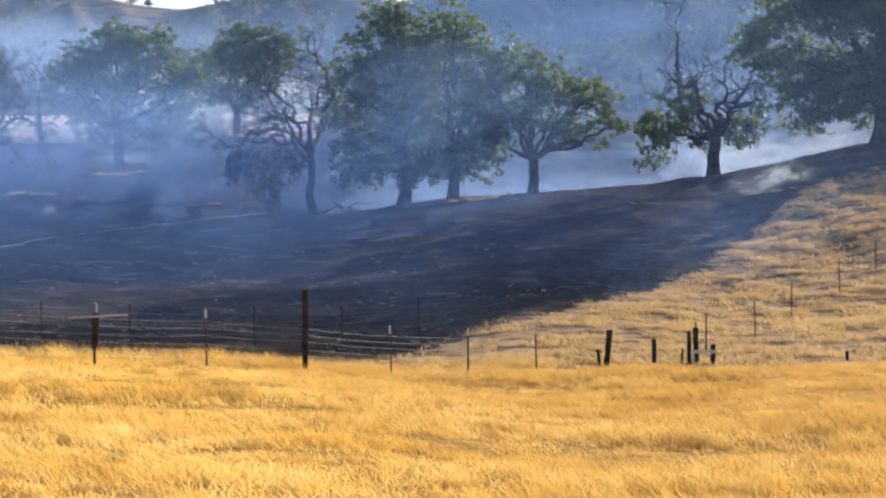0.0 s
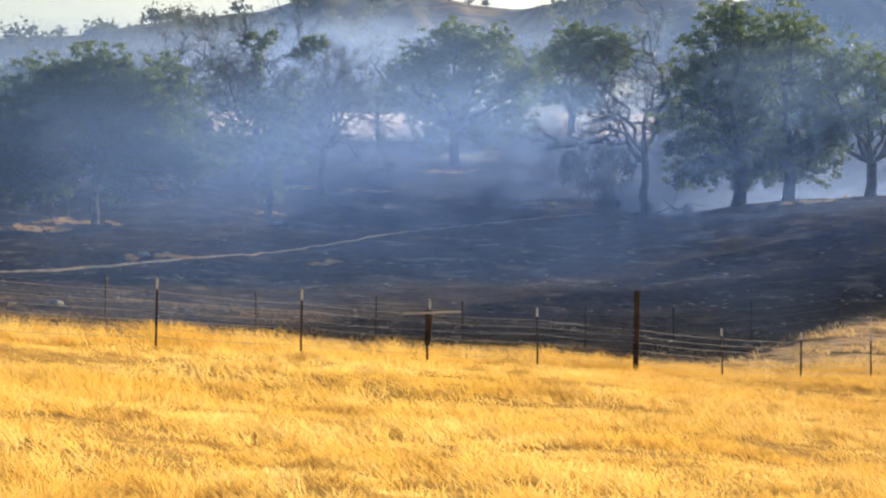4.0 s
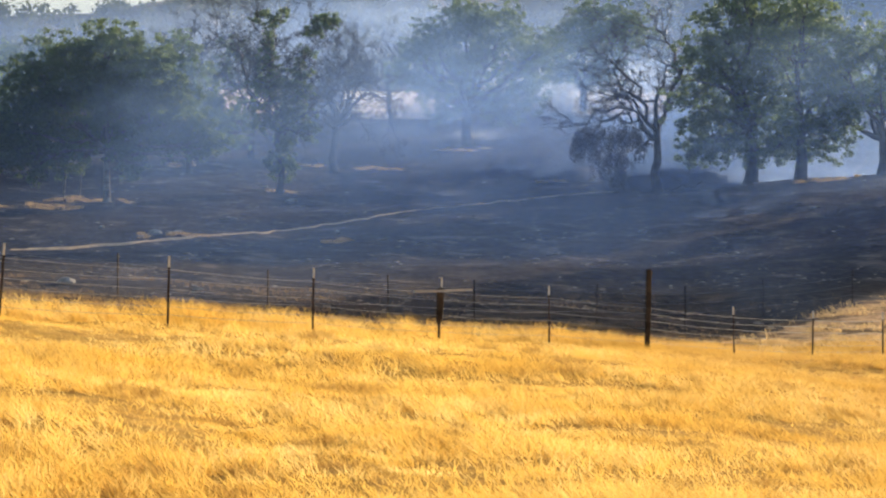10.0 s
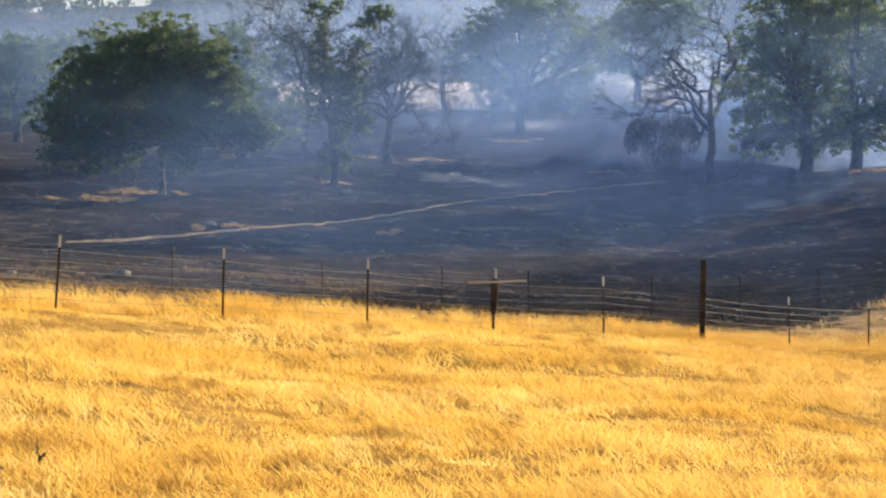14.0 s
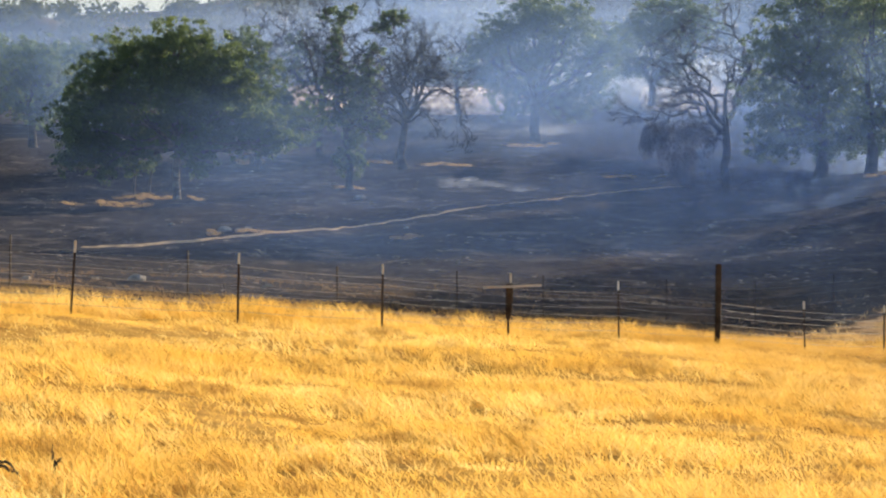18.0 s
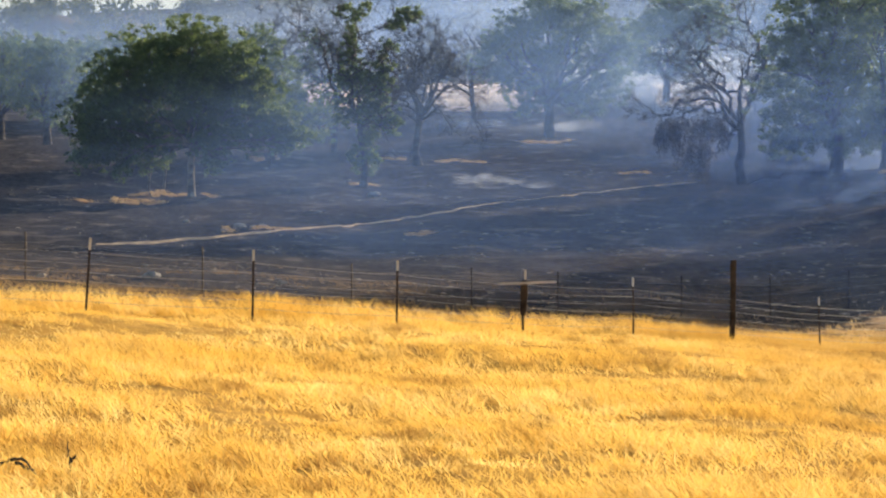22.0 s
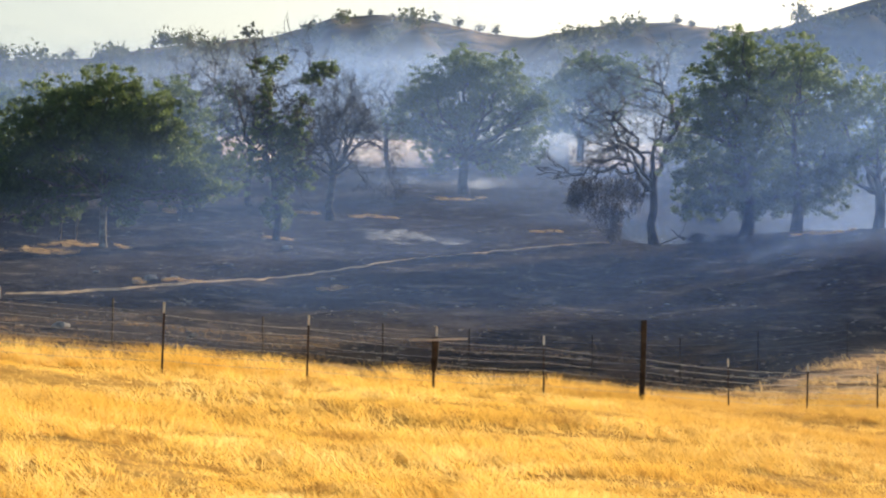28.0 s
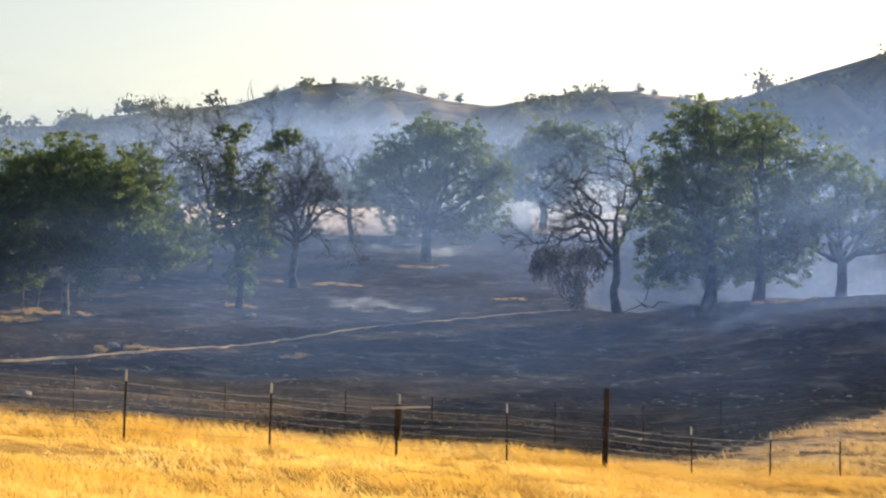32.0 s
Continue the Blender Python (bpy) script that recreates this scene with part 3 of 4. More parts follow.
def oak(a, r, lobes, trunk, seed, label, fork=0.3, amount=1.0, leaf=None, bark=None, size=0.08, name="oak_tree", lean=0.0):
    """An oak at azimuth a and distance r; its crown's lobes are dx, dz, rx, rz in thousandths of the distance."""
    g = np.random.default_rng(seed)
    foot = np.array(spot(a, r))
    right = np.array((math.cos(a), -math.sin(a), 0))
    back = np.array((math.sin(a), math.cos(a), 0))
    k = r * PX
    tree = tagged(new(name), label, "tree")
    tree.location = foot
    numbers = [float(v) for v in lobes.replace(";", " ").split()]
    made = []
    for i in range(0, len(numbers), 4):
        dx, dz, rx, rz = (v * k for v in numbers[i:i + 4])
        made.append((right * dx + back * g.uniform(-0.7, 0.7) * rx + np.array((0, 0, dz)), rx, rz))
    top = max(c[2] for c, _, _ in made)
    head = np.array((lean * top, 0, fork * top))
    stem = wander((0, 0, -0.2), head, 7, g, 0.05)
    rad = trunk * np.array([1.5, 1.12, 1.0, 0.95, 0.92, 0.92, 0.95])
    piece("trunk", from_arrays("trunk", *tubes([(stem, rad)], 9), bark or BARK, True), tree)
    for c, rx, rz in made:
        length = np.linalg.norm(c - head)
        main = wander(head - np.array((0, 0, 0.15)), c, 8, g, 0.16, 0.05)
        thick = trunk * 0.55 * np.linspace(1, 0.22, 8)
        lines = [(main, thick)]
        for _ in range(7):
            j = g.integers(3, 8)
            d = g.normal(0, 1, 3)
            d /= np.linalg.norm(d)
            lines.append((wander(main[j], c + d * np.array([rx, rx, rz]) * 0.95, 5, g, 0.2), thick[j] * np.linspace(0.6, 0.12, 5)))
        piece("limb", from_arrays("limb", *tubes(lines, 4), bark or BARK, True), tree)
    if amount > 0:
        piece("crown", from_arrays("crown", *lobed_leaves(made, g, amount, size), leaf or LEAF), tree)
    return tree


def grow(p, d, length, radius, depth, g, out, up=0.1, spread=0.75):
    steps = 5
    pts = [np.array(p)]
    for _ in range(steps):
        d = d + g.normal(0, 0.22, 3) + np.array((0, 0, up * 0.25))
        d /= np.linalg.norm(d)
        pts.append(pts[-1] + d * length / steps)
    pts = np.array(pts)
    rad = radius * np.linspace(1, 0.5 if depth else 0.15, steps + 1)
    out.append((pts, rad, depth))
    if depth == 0:
        return
    for k in range(g.integers(3, 5)):
        j = g.integers(2, steps + 1) if k else steps
        side = g.normal(0, 1, 3)
        side -= d * side.dot(d)
        side /= np.linalg.norm(side) + 1e-9
        way = d + side * g.uniform(0.4, 1.0) * spread / 0.75
        grow(pts[j], way / np.linalg.norm(way), length * g.uniform(0.5, 0.8), rad[j] * 0.7, depth - 1, g, out, up, spread)


def dead_tree(a, r, trunk, seed, label, fork, limbs, lobes="", leaf=None, bark=None, amount=0.5, twigs=13, depth=2, hang=1.0, strands=""):
    """A bare tree; fork and the limbs' ends (dx, dz, droop) are in thousandths of the distance."""
    g = np.random.default_rng(seed)
    tree = tagged(new("oak_tree"), label, "tree")
    tree.location = spot(a, r)
    k = r * PX
    right, back = np.array((math.cos(a), -math.sin(a), 0)), np.array((math.sin(a), math.cos(a), 0))
    up = np.array((0, 0, 1.0))
    head = right * fork[0] * k + up * fork[1] * k
    pts = wander((0, 0, -0.2), head, 7, g, 0.06)
    piece("trunk", from_arrays("trunk", *tubes([(pts, trunk * np.array([1.6, 1.15, 1, 0.95, 0.9, 0.88, 0.85]))], 9), bark or BARK, True), tree)
    numbers = [float(v) for v in limbs.replace(";", " ").split()]
    for i in range(0, len(numbers), 3):
        dx, dz, bow = numbers[i:i + 3]
        end = right * dx * k + up * dz * k + back * g.uniform(-0.35, 0.35) * abs(dz) * k * 0.6
        start = pts[g.integers(5, 7)]
        main = wander(start, end, 14, g, 0.22, bow)
        length = np.linalg.norm(end - start)
        thick = trunk * (0.5 if i else 0.72) * np.linspace(1, 0.14, 14) ** 0.9
        lines = [(main, thick)]
        for _ in range(twigs):
            j = g.integers(4, 14)
            d = main[min(j, 13)] - main[j - 1]
            d = d / (np.linalg.norm(d) + 1e-9) * 0.8 + g.normal(0, 0.6, 3) + up * 0.15
            mine = []
            grow(main[j], d / np.linalg.norm(d), length * g.uniform(0.16, 0.34), thick[j] * 0.62, depth, g, mine, 0.05)
            lines += [(p, np.maximum(q, 0.014)) for p, q, _ in mine]
        piece("limb", from_arrays("limb", *tubes(lines, 4), bark or BARK, True), tree)
    if strands:
        numbers = [float(v) for v in strands.split()]
        lines, leaves = [], []
        for i in range(0, len(numbers), 4):
            for _ in range(int(numbers[i + 2] * 1.7)):
                top = right * (numbers[i] + g.uniform(-1, 1) * numbers[i + 2]) * k + up * (numbers[i + 1] + g.uniform(-14, 10)) * k + back * g.uniform(-0.8, 0.8)
                low = top - up * numbers[i + 3] * k * g.uniform(0.35, 1.1) + g.normal(0, 0.15, 3)
                p = wander(top, low, 9, g, 0.22)
                lines.append((p, np.linspace(0.022, 0.008, 9)))
                at = g.uniform(1, 8, 60)
                lo = at.astype(int)
                leaves.append(p[lo] + (p[lo + 1] - p[lo]) * (at - lo)[:, None] + g.normal(0, 0.09, (60, 3)))
        piece("hanging_twigs", from_arrays("hanging_twigs", *tubes(lines, 4), bark or BARK, True), tree, "scorched drooping twigs")
        piece("hanging_leaves", from_arrays("hanging_leaves", *leaf_quads(np.concatenate(leaves), 0.045, g), LEAF_DRY), tree, "dry scorched leaves")
    if lobes:
        numbers = [float(v) for v in lobes.replace(";", " ").split()]
        made = [(right * numbers[i] * k + up * numbers[i + 1] * k, numbers[i + 2] * k, numbers[i + 3] * k) for i in range(0, len(numbers), 4)]
        piece("crown", from_arrays("crown", *lobed_leaves(made, g, amount, 0.09, hang), leaf or LEAF_DRY), tree)
    return tree


oak(-0.1222, 128, "-160 130 60 55; -130 200 65 55; -60 250 70 50; 0 272 65 42; 60 235 70 55; -80 170 75 60; 0 190 80 60; 80 160 70 55; -170 90 45 35; -100 95 55 40; 30 110 60 35; 110 115 60 40; -60 75 40 30; 40 70 30 30; -130 60 30 28; -20 130 60 40; -115 150 50 40; 40 205 50 40; -30 225 55 40; 100 200 40 35; -150 175 40 35; 150 130 45 32; 185 112 35 25; 130 175 40 30; 165 95 30 22; -190 70 30 22",
    0.2, 11, "large green oak with a pale slim trunk on burnt ground", 0.35, 1.5, bark=BARK_PALE)
for a, r, lobes, seed in ((-0.1403, 130.5, "0 95 22 20; 8 120 24 20; -12 130 20 18", 25), (-0.1343, 131.5, "0 90 20 18; -8 115 24 20; 10 135 20 18", 26)):
    oak(a, r, lobes, 0.07, seed, "slim pale-stemmed young oak beside a larger one", 0.5, bark=BARK_PALE)
dead_tree(-0.083, 158, 0.2, 27, "bare-topped oak showing above the greener crowns", (-5, 120), "-10 250 0.05; 25 262 0.1; -35 225 0.1; 45 215 0.1", twigs=5)
oak(-0.087, 150, "-30 120 60 40; 30 100 60 40; 70 80 45 35; 0 160 50 40; -20 210 45 40", 0.22, 12, "low green oak with spreading lower limbs", 0.3, 1.4)
dead_tree(-0.0477, 135, 0.2, 13, "tall half-bare oak, leafy along its trunk and at its tips", (-5, 105),
          "-18 312 0.05; 74 308 -0.08; 16 285 0.05; -48 300 0.1; -84 262 0.25; -96 215 0.35; 68 160 0.2; 36 240 0.05; -42 140 0.3; 45 95 0.3", "-22 306 26 16; -40 312 16 9; 2 320 12 10; 74 306 24 16; 92 298 14 11; 60 280 16 20; 46 250 16 24; 34 218 17 24; -20 268 15 24; -24 230 18 26; -6 190 26 32; 22 176 26 34; -34 180 22 32; 44 190 15 28; 6 130 30 30; -30 130 20 28; 42 130 22 26; 4 85 26 28; -12 50 18 26; 16 45 16 22; 52 110 18 18", LEAF, amount=1.5, twigs=8)
dead_tree(-0.0600, 160, 0.2, 14, "bare gnarled oak standing in smoke", (2, 95), "-58 215 0.15; -35 228 0.1; 22 232 0.1; 32 175 0.1; -52 150 0.25; 40 110 0.3; -70 190 0.2", "-15 90 20 25; 15 130 18 24; -30 130 16 20; -50 160 22 26; -60 110 20 28; -20 190 22 22; -45 200 20 20; 24 170 16 22; -70 150 16 24", LEAF, amount=1.0, twigs=7)
dead_tree(-0.0239, 150, 0.26, 15, "bare dead oak with a pale trunk foot", (3, 85),
          "32 214 0.08; 4 222 0.03; -26 198 0.1; -50 148 0.15; -58 118 0.2; 58 198 0.14; 88 176 0.2; 104 128 0.32; 112 60 0.45; -60 75 0.4; 60 55 0.4", twigs=15)
dead_tree(0.0, 190, 0.22, 24, "bare broken-topped tree in the smoke", (-5, 90), "-10 178 0.05; 35 160 0.3; 15 120 0.1; -30 130 0.1", twigs=3)
oak(0.0335, 175, "-100 130 50 35; -60 100 45 30; -50 190 50 40; 0 228 45 38; -10 150 60 50; 60 205 50 45; 90 150 55 45; 40 90 55 40; 110 90 40 35; 130 160 35 30; -40 60 35 25; 20 190 50 40; -85 165 40 35; 70 60 40 25", 0.4, 16,
    "broad green oak veiled by blue smoke", 0.3, 1.2)
oak(0.0838, 207, "-60 120 50 35; 0 140 55 35; 50 120 45 40; -30 80 40 30; 30 75 45 30; -75 75 35 30; 85 150 45 35; 60 175 40 30; 10 180 45 25", 0.35, 17, "distant oak before a sunlit clearing")
dead_tree(0.1171, 136, 0.25, 18, "dead crooked oak with hanging scorched foliage", (-5, 110),
          "-5 305 -0.05; -68 283 0.1; -92 228 0.2; -98 157 0.3; 22 228 0.1; 30 180 0.15; -155 112 0.25; -45 55 0.3; -125 90 0.3", strands="-90 112 30 75 -75 70 18 65 -130 108 20 45 -50 108 22 35 -72 40 9 50 -145 95 10 40")
oak(0.1565, 132, "-20 335 45 35; 20 300 60 45; -50 270 60 50; -90 210 50 50; -30 200 70 60; 40 220 60 60; -100 140 45 50; -40 120 60 50; 30 130 60 60; -90 80 40 40; 70 280 40 40; -60 55 40 30; 0 60 45 30; 45 60 40 30; -110 50 25 25", 0.36, 19,
    "tall dense green oak on the burnt ridge", 0.3, 1.2)
oak(0.178, 130, "10 300 50 45; -20 240 50 50; 50 240 60 55; 20 170 65 60; 80 150 50 50; -10 100 50 45; 60 90 50 40; 0 55 45 25; -40 60 35 30; 50 50 35 25", 0.33, 20, "green oak on the ridge, dimmed by smoke")
oak(0.213, 129, "-60 200 50 45; 0 218 55 40; 50 180 55 45; 110 160 50 40; 140 120 30 25; -70 140 50 45; -10 140 60 45; 60 110 45 35; -90 90 35 35; 100 90 40 20", 0.3, 21,
    "rounded green oak on the crest of the burnt slope", 0.3)
dead_tree(0.2913, 127, 0.36, 22, "half-dead oak, bare above and leafy below", (2, 75),
          "-65 258 -0.1; 75 185 0.1; -85 176 0.15; -105 142 0.2; 96 108 0.2; 80 60 0.3; 20 190 0.05", "-110 55 40 50; -75 100 45 40; -40 120 35 30; 45 75 45 30; 85 95 35 28; -20 65 30 28; -120 90 30 30", LEAF, amount=0.8, twigs=8, hang=1.9)
oak(0.362, 126, "-205 170 55 50; -150 225 60 50; -80 250 80 60; 0 220 100 70; -130 120 70 60; -50 110 80 60; 40 120 80 60; -130 50 45 40; -50 50 50 30; 100 150 80 80; -40 320 80 60; 50 300 90 70; 130 240 80 70", 0.42, 23,
    "large dark green oak at the head of the slope", 0.3, 1.7)
oak(-0.1835, 168, "-40 150 34 30; -10 172 32 26; 30 158 34 28; 45 125 36 32; -50 108 38 32; 0 130 46 40; -30 75 40 30; 35 85 38 30; 5 55 30 22; 62 105 24 22", 0.3, 41, "tall hazy oak beyond the burnt hollow")
oak(-0.2035, 172, "-30 130 40 34; 20 150 40 34; 0 95 50 36; 45 80 34 28; -45 70 34 28", 0.3, 42, "hazy oak beyond the burnt hollow")
for i, x in enumerate((30, 110, 170, 250, -40, 350)):
    oak((x - 784) * PX, 186 + 4 * (i % 3), "-40 90 45 35; 30 98 45 32; 0 122 40 28; -10 65 45 30; 40 60 40 28", 0.3, 30 + i, "hazy oak behind the burnt hollow")


# ---- far hills ----
def build_far_trees():
    kinds = []
    for s in range(3):
        t = oak(0.0, 560, "-12 24 13 9; 8 28 13 10; 0 17 15 8; 16 16 9 7; -3 36 8 7", 0.3, 60 + s, "small oak on the far ridge", 0.35, 0.12, LEAF_FAR, size=0.3)
        kinds.append(t)
    line = (-0.1373, -0.1025, -0.0811, -0.0606, -0.0084, 0.0015, 0.0203, 0.0307, 0.0394, 0.0474, 0.1029, 0.1108, 0.1251, 0.132, 0.1459, 0.1679, 0.183, -0.15)
    for i, a in enumerate(line):
        p = spot(a, 556)
        size = 0.2 + 0.36 * random.random() ** 1.5 + (0.35 if abs(a + 0.0606) < 0.001 else 0)
        m = Matrix.Translation(p) @ pose(0, 0, 0, 0, 0, 70 * i)
        t = kinds[i] if i < 3 else copy_thing(kinds[i % 3], m)
        t.matrix_basis = m @ Matrix.Diagonal((size, size, size, 1))
        tagged(t, group="ridge oaks")
    g = np.random.default_rng(9)
    out = []
    for _ in range(420):
        a, r = g.uniform(-0.24, 0.44), g.uniform(250, 508)
        p = np.array(spot(a, r))
        for _ in range(3):
            c = p + g.normal(0, 1.2, 3) * (1, 1, 0.5) + (0, 0, 2.2)
            out.append(c + g.normal(0, 1, (45, 3)) * (1.0, 1.0, 0.8))
    ob = new("hill_brush", from_arrays("hill_brush", *leaf_quads(np.concatenate(out), 0.45, g), LEAF_FAR))
    tagged(ob, "scattered dark oaks and brush on the far hillsides", "brush", kind="stuff")


build_far_trees()

# ---- track, gate and litter ----
DIRT = bark_material("pale_dirt", (0.46, 0.31, 0.17), (0.76, 0.55, 0.32))
STONE = bark_material("grey_stone", (0.22, 0.20, 0.17), (0.42, 0.38, 0.33))
ASH = bark_material("pale_ash", (0.18, 0.135, 0.095), (0.52, 0.42, 0.31))


def build_track():
    g = np.random.default_rng(41)
    a = np.linspace(-0.163, 0.1, 170)
    r = np.polyval(np.polyfit((-0.24, -0.176, -0.163, -0.1064, -0.0771, -0.0452, -0.0207, 0.0015, 0.0347, 0.0678, 0.1), (100, 100.5, 101, 102.2, 105.4, 111.5, 116, 120.2, 127, 133, 137.5), 4), a)
    # the track keeps a level line over the small bumps
    rise = (land(r * np.sin(a), r * np.cos(a)) - EYE.z) / r
    even = np.convolve(np.pad(rise, 24, mode="reflect", reflect_type="odd"), np.hanning(49) / np.hanning(49).sum(), mode="valid")
    steep = ((land((r + 3) * np.sin(a), (r + 3) * np.cos(a)) - EYE.z) / (r + 3) - (land((r - 3) * np.sin(a), (r - 3) * np.cos(a)) - EYE.z) / (r - 3)) / 6
    r = r + np.clip((even - rise) / np.maximum(steep, 0.0004), -3, 3)
    half = (0.40 + 0.05 * np.sin(a * 160) + g.normal(0, 0.04, 170)) * np.interp(a, (-0.163, -0.155, 0.0, 0.006, 0.03, 0.036, 0.09, 0.1), (0.4, 1.0, 0.8, 0.12, 0.12, 0.55, 0.45, 0.2))
    rows = []
    for k in (-1.0, -0.4, 0.4, 1.0):
        x, y = (r + half * k) * np.sin(a), (r + half * k) * np.cos(a)
        rows.append(np.stack([x, y, land(x, y) + (0.06 if abs(k) < 1 else 0.015)], -1))
    v = np.stack(rows, 1).reshape(-1, 3)
    i, j = np.arange(169)[:, None] * 4, np.arange(3)[None, :]
    f = np.stack([i + j, i + j + 4, i + j + 5, i + j + 1], -1).reshape(-1, 4)
    tagged(new("track", from_arrays("track", v, f, DIRT, True)), "narrow pale dirt track across the burnt valley", "track", kind="structure")


build_track()


def lump(size, seed, flat=0.6):
    bm = bmesh.new()
    bmesh.ops.create_icosphere(bm, subdivisions=2, radius=size)
    for v in bm.verts:
        v.co *= 1 + 0.28 * noise.noise(v.co * (1.3 / size) + Vector((seed, 0, 0)))
        v.co.z *= flat
    me = bpy.data.meshes.new("rock")
    bm.to_mesh(me)
    bm.free()
    me.materials.append(STONE)
    return me


ROCKS = [lump(0.36, 3), lump(0.22, 4), lump(0.28, 5, 0.45)]
for i, (a, r, size) in enumerate(((-0.1015, 106.6, 1.0), (-0.0955, 106.0, 0.9), (-0.108, 105.5, 0.8), (-0.0915, 106.3, 0.7), (-0.1246, 110.7, 0.8), (-0.0673, 116.5, 0.7), (-0.0429, 129.8, 1.0), (-0.0228, 109.3, 0.6), (-0.0542, 139.2, 0.7), (0.11, 108.9, 0.6), (0.1225, 99.2, 0.6), (0.1838, 114.8, 0.7), (-0.1396, 71.1, 0.8))):
    rock = new("rock", ROCKS[i % 3])
    rock.matrix_basis = Matrix.Translation(spot(a, r, 0.03)) @ pose(0, 0, 0, 0, 0, 50 * i) @ Matrix.Diagonal((size, size, size, 1))
    tagged(rock, "weathered grey field stone lying on burnt ground", "rock", "field stones")


def build_ash():
    g = np.random.default_rng(42)
    out_v, out_f = [], []
    n = 9000
    a = g.uniform(-0.2, 0.32, n)
    r = g.uniform(58, 150, n)
    x, y = r * np.sin(a), r * np.cos(a)
    group = ripple(x * 1.6, y * 1.6 + 30, 0, 5) * 2.0
    near = 1.3 * np.exp(-((a - 0.10) / 0.08) ** 2 - ((r - 80) / 16) ** 2) + 0.6 * np.exp(-((r - 64) / 9) ** 2)
    keep = (burnt(x, y) > 0.6) & (g.uniform(0, 1, n) < np.clip(-0.1 + 0.9 * group * (0.3 + near) + 0.6 * near * smooth(0.45, 0.65, patchy(x * 0.35, y * 0.35, 3)), 0.006, 1))
    x, y = x[keep], y[keep]
    n = len(x)
    wide = g.gamma(1.4, 0.036, n) + 0.018
    tall = wide * g.uniform(0.1, 0.35, n)
    z = land(x, y)
    turn = g.normal(0, 0.5, n)
    c, s_ = np.cos(turn) * wide, np.sin(turn) * wide
    base = np.stack([x, y, z], -1)
    ring = [base + np.stack([c, s_, 0 * c], -1), base + np.stack([-s_ * 0.6, c * 0.6, 0 * c], -1), base - np.stack([c, s_, 0 * c], -1), base - np.stack([-s_ * 0.6, c * 0.6, 0 * c], -1)]
    tops = [base + (q - base) * 0.55 + np.stack([0 * c, 0 * c, tall * g.uniform(0.7, 1.3, n)], -1) for q in ring]
    v = np.stack(ring + tops, 1).reshape(-1, 3)
    i = np.arange(n)[:, None] * 8
    f = np.concatenate([i + np.array([q]) for q in ([0, 1, 5, 4], [1, 2, 6, 5], [2, 3, 7, 6], [3, 0, 4, 7], [4, 5, 6, 7])], 0)
    tagged(new("ash_litter", from_arrays("ash_litter", v, f, ASH)), "pale ash flakes, stones and charred stubble on black ground", "ash", kind="stuff")


build_ash()


def build_gate():
    gate = tagged(new("fence_brace"), "old dark wooden fence posts with a white rail in dry grass", "fence")
    for k, (a, r, tall, wide, tilt) in enumerate(((0.243, 66.5, 1.1, 0.09, 6), (0.2405, 66.3, 0.55, 0.05, -8), (0.2637, 67.5, 0.78, 0.07, 1), (0.279, 67.7, 1.0, 0.06, -1), (0.2818, 67.8, 1.08, 0.08, 0), (0.289, 67.8, 0.6, 0.075, 2), (0.2755, 67.7, 0.5, 0.03, 4), (0.3463, 68.7, 0.3, 0.05, 0))):
        place_part(piece("post", round_post("post", tall, wide, OLD_WOOD, 50 + k), gate), Matrix.Translation(spot(a, r)) @ pose(0, 0, 0, 0, tilt, 0))
    p, q = spot(0.2802, 67.6), spot(0.2893, 67.65)
    mid = (p + q) / 2
    place_part(piece("rail", from_arrays("rail", *boxes([(-0.33, 0.33, -0.03, 0.03, 0.36, 0.46)]), TIP), gate, "white painted rail"), Matrix.Translation(mid) @ pose(0, -0.12, 0, 0, 0, -16))
    place_part(piece("rail", from_arrays("rail", *boxes([(-0.035, 0.035, -0.03, 0.03, 0.0, 0.44)]), TIP), gate, "white painted upright"), Matrix.Translation(p) @ pose(0, -0.1, 0))
    fence = tagged(new("wire_fence"), "thin steel post fence climbing the golden slope", "fence")
    feet = []
    for a, r in ((0.2817, 67.8), (0.2862, 70.2), (0.3074, 74.5), (0.3232, 82), (0.3438, 87.2), (0.3592, 93), (0.385, 101)):
        p = spot(a, r)
        feet.append(p)
        place_part(piece("post", T_BACK, fence), Matrix.Translation(p) @ pose(0, 0, 0, 0, random.uniform(-1.5, 1.5), 20))
    for z in (0.45, 0.8, 1.1):
        strand("wire", [f + Vector((0, 0, z)) for f in feet], STEEL, 0.002, 0.02, fence)


build_gate()


def fallen(a, r, ends, radius, seed, label, bark):
    g = np.random.default_rng(seed)
    ob = tagged(new("fallen_branch"), label, "branch")
    ob.location = spot(a, r)
    for k, line in enumerate(ends):
        pts = np.array(line, float)
        s = np.linspace(0, len(pts) - 1, 12)
        p = np.stack([np.interp(s, np.arange(len(pts)), pts[:, j]) for j in range(3)], -1) + g.normal(0, radius * 0.4, (12, 3))
        piece("stem" if k == 0 else "twig", from_arrays("stem", *tubes([(p, radius * np.linspace(1, 0.3, 12))], 6), bark, True), ob)


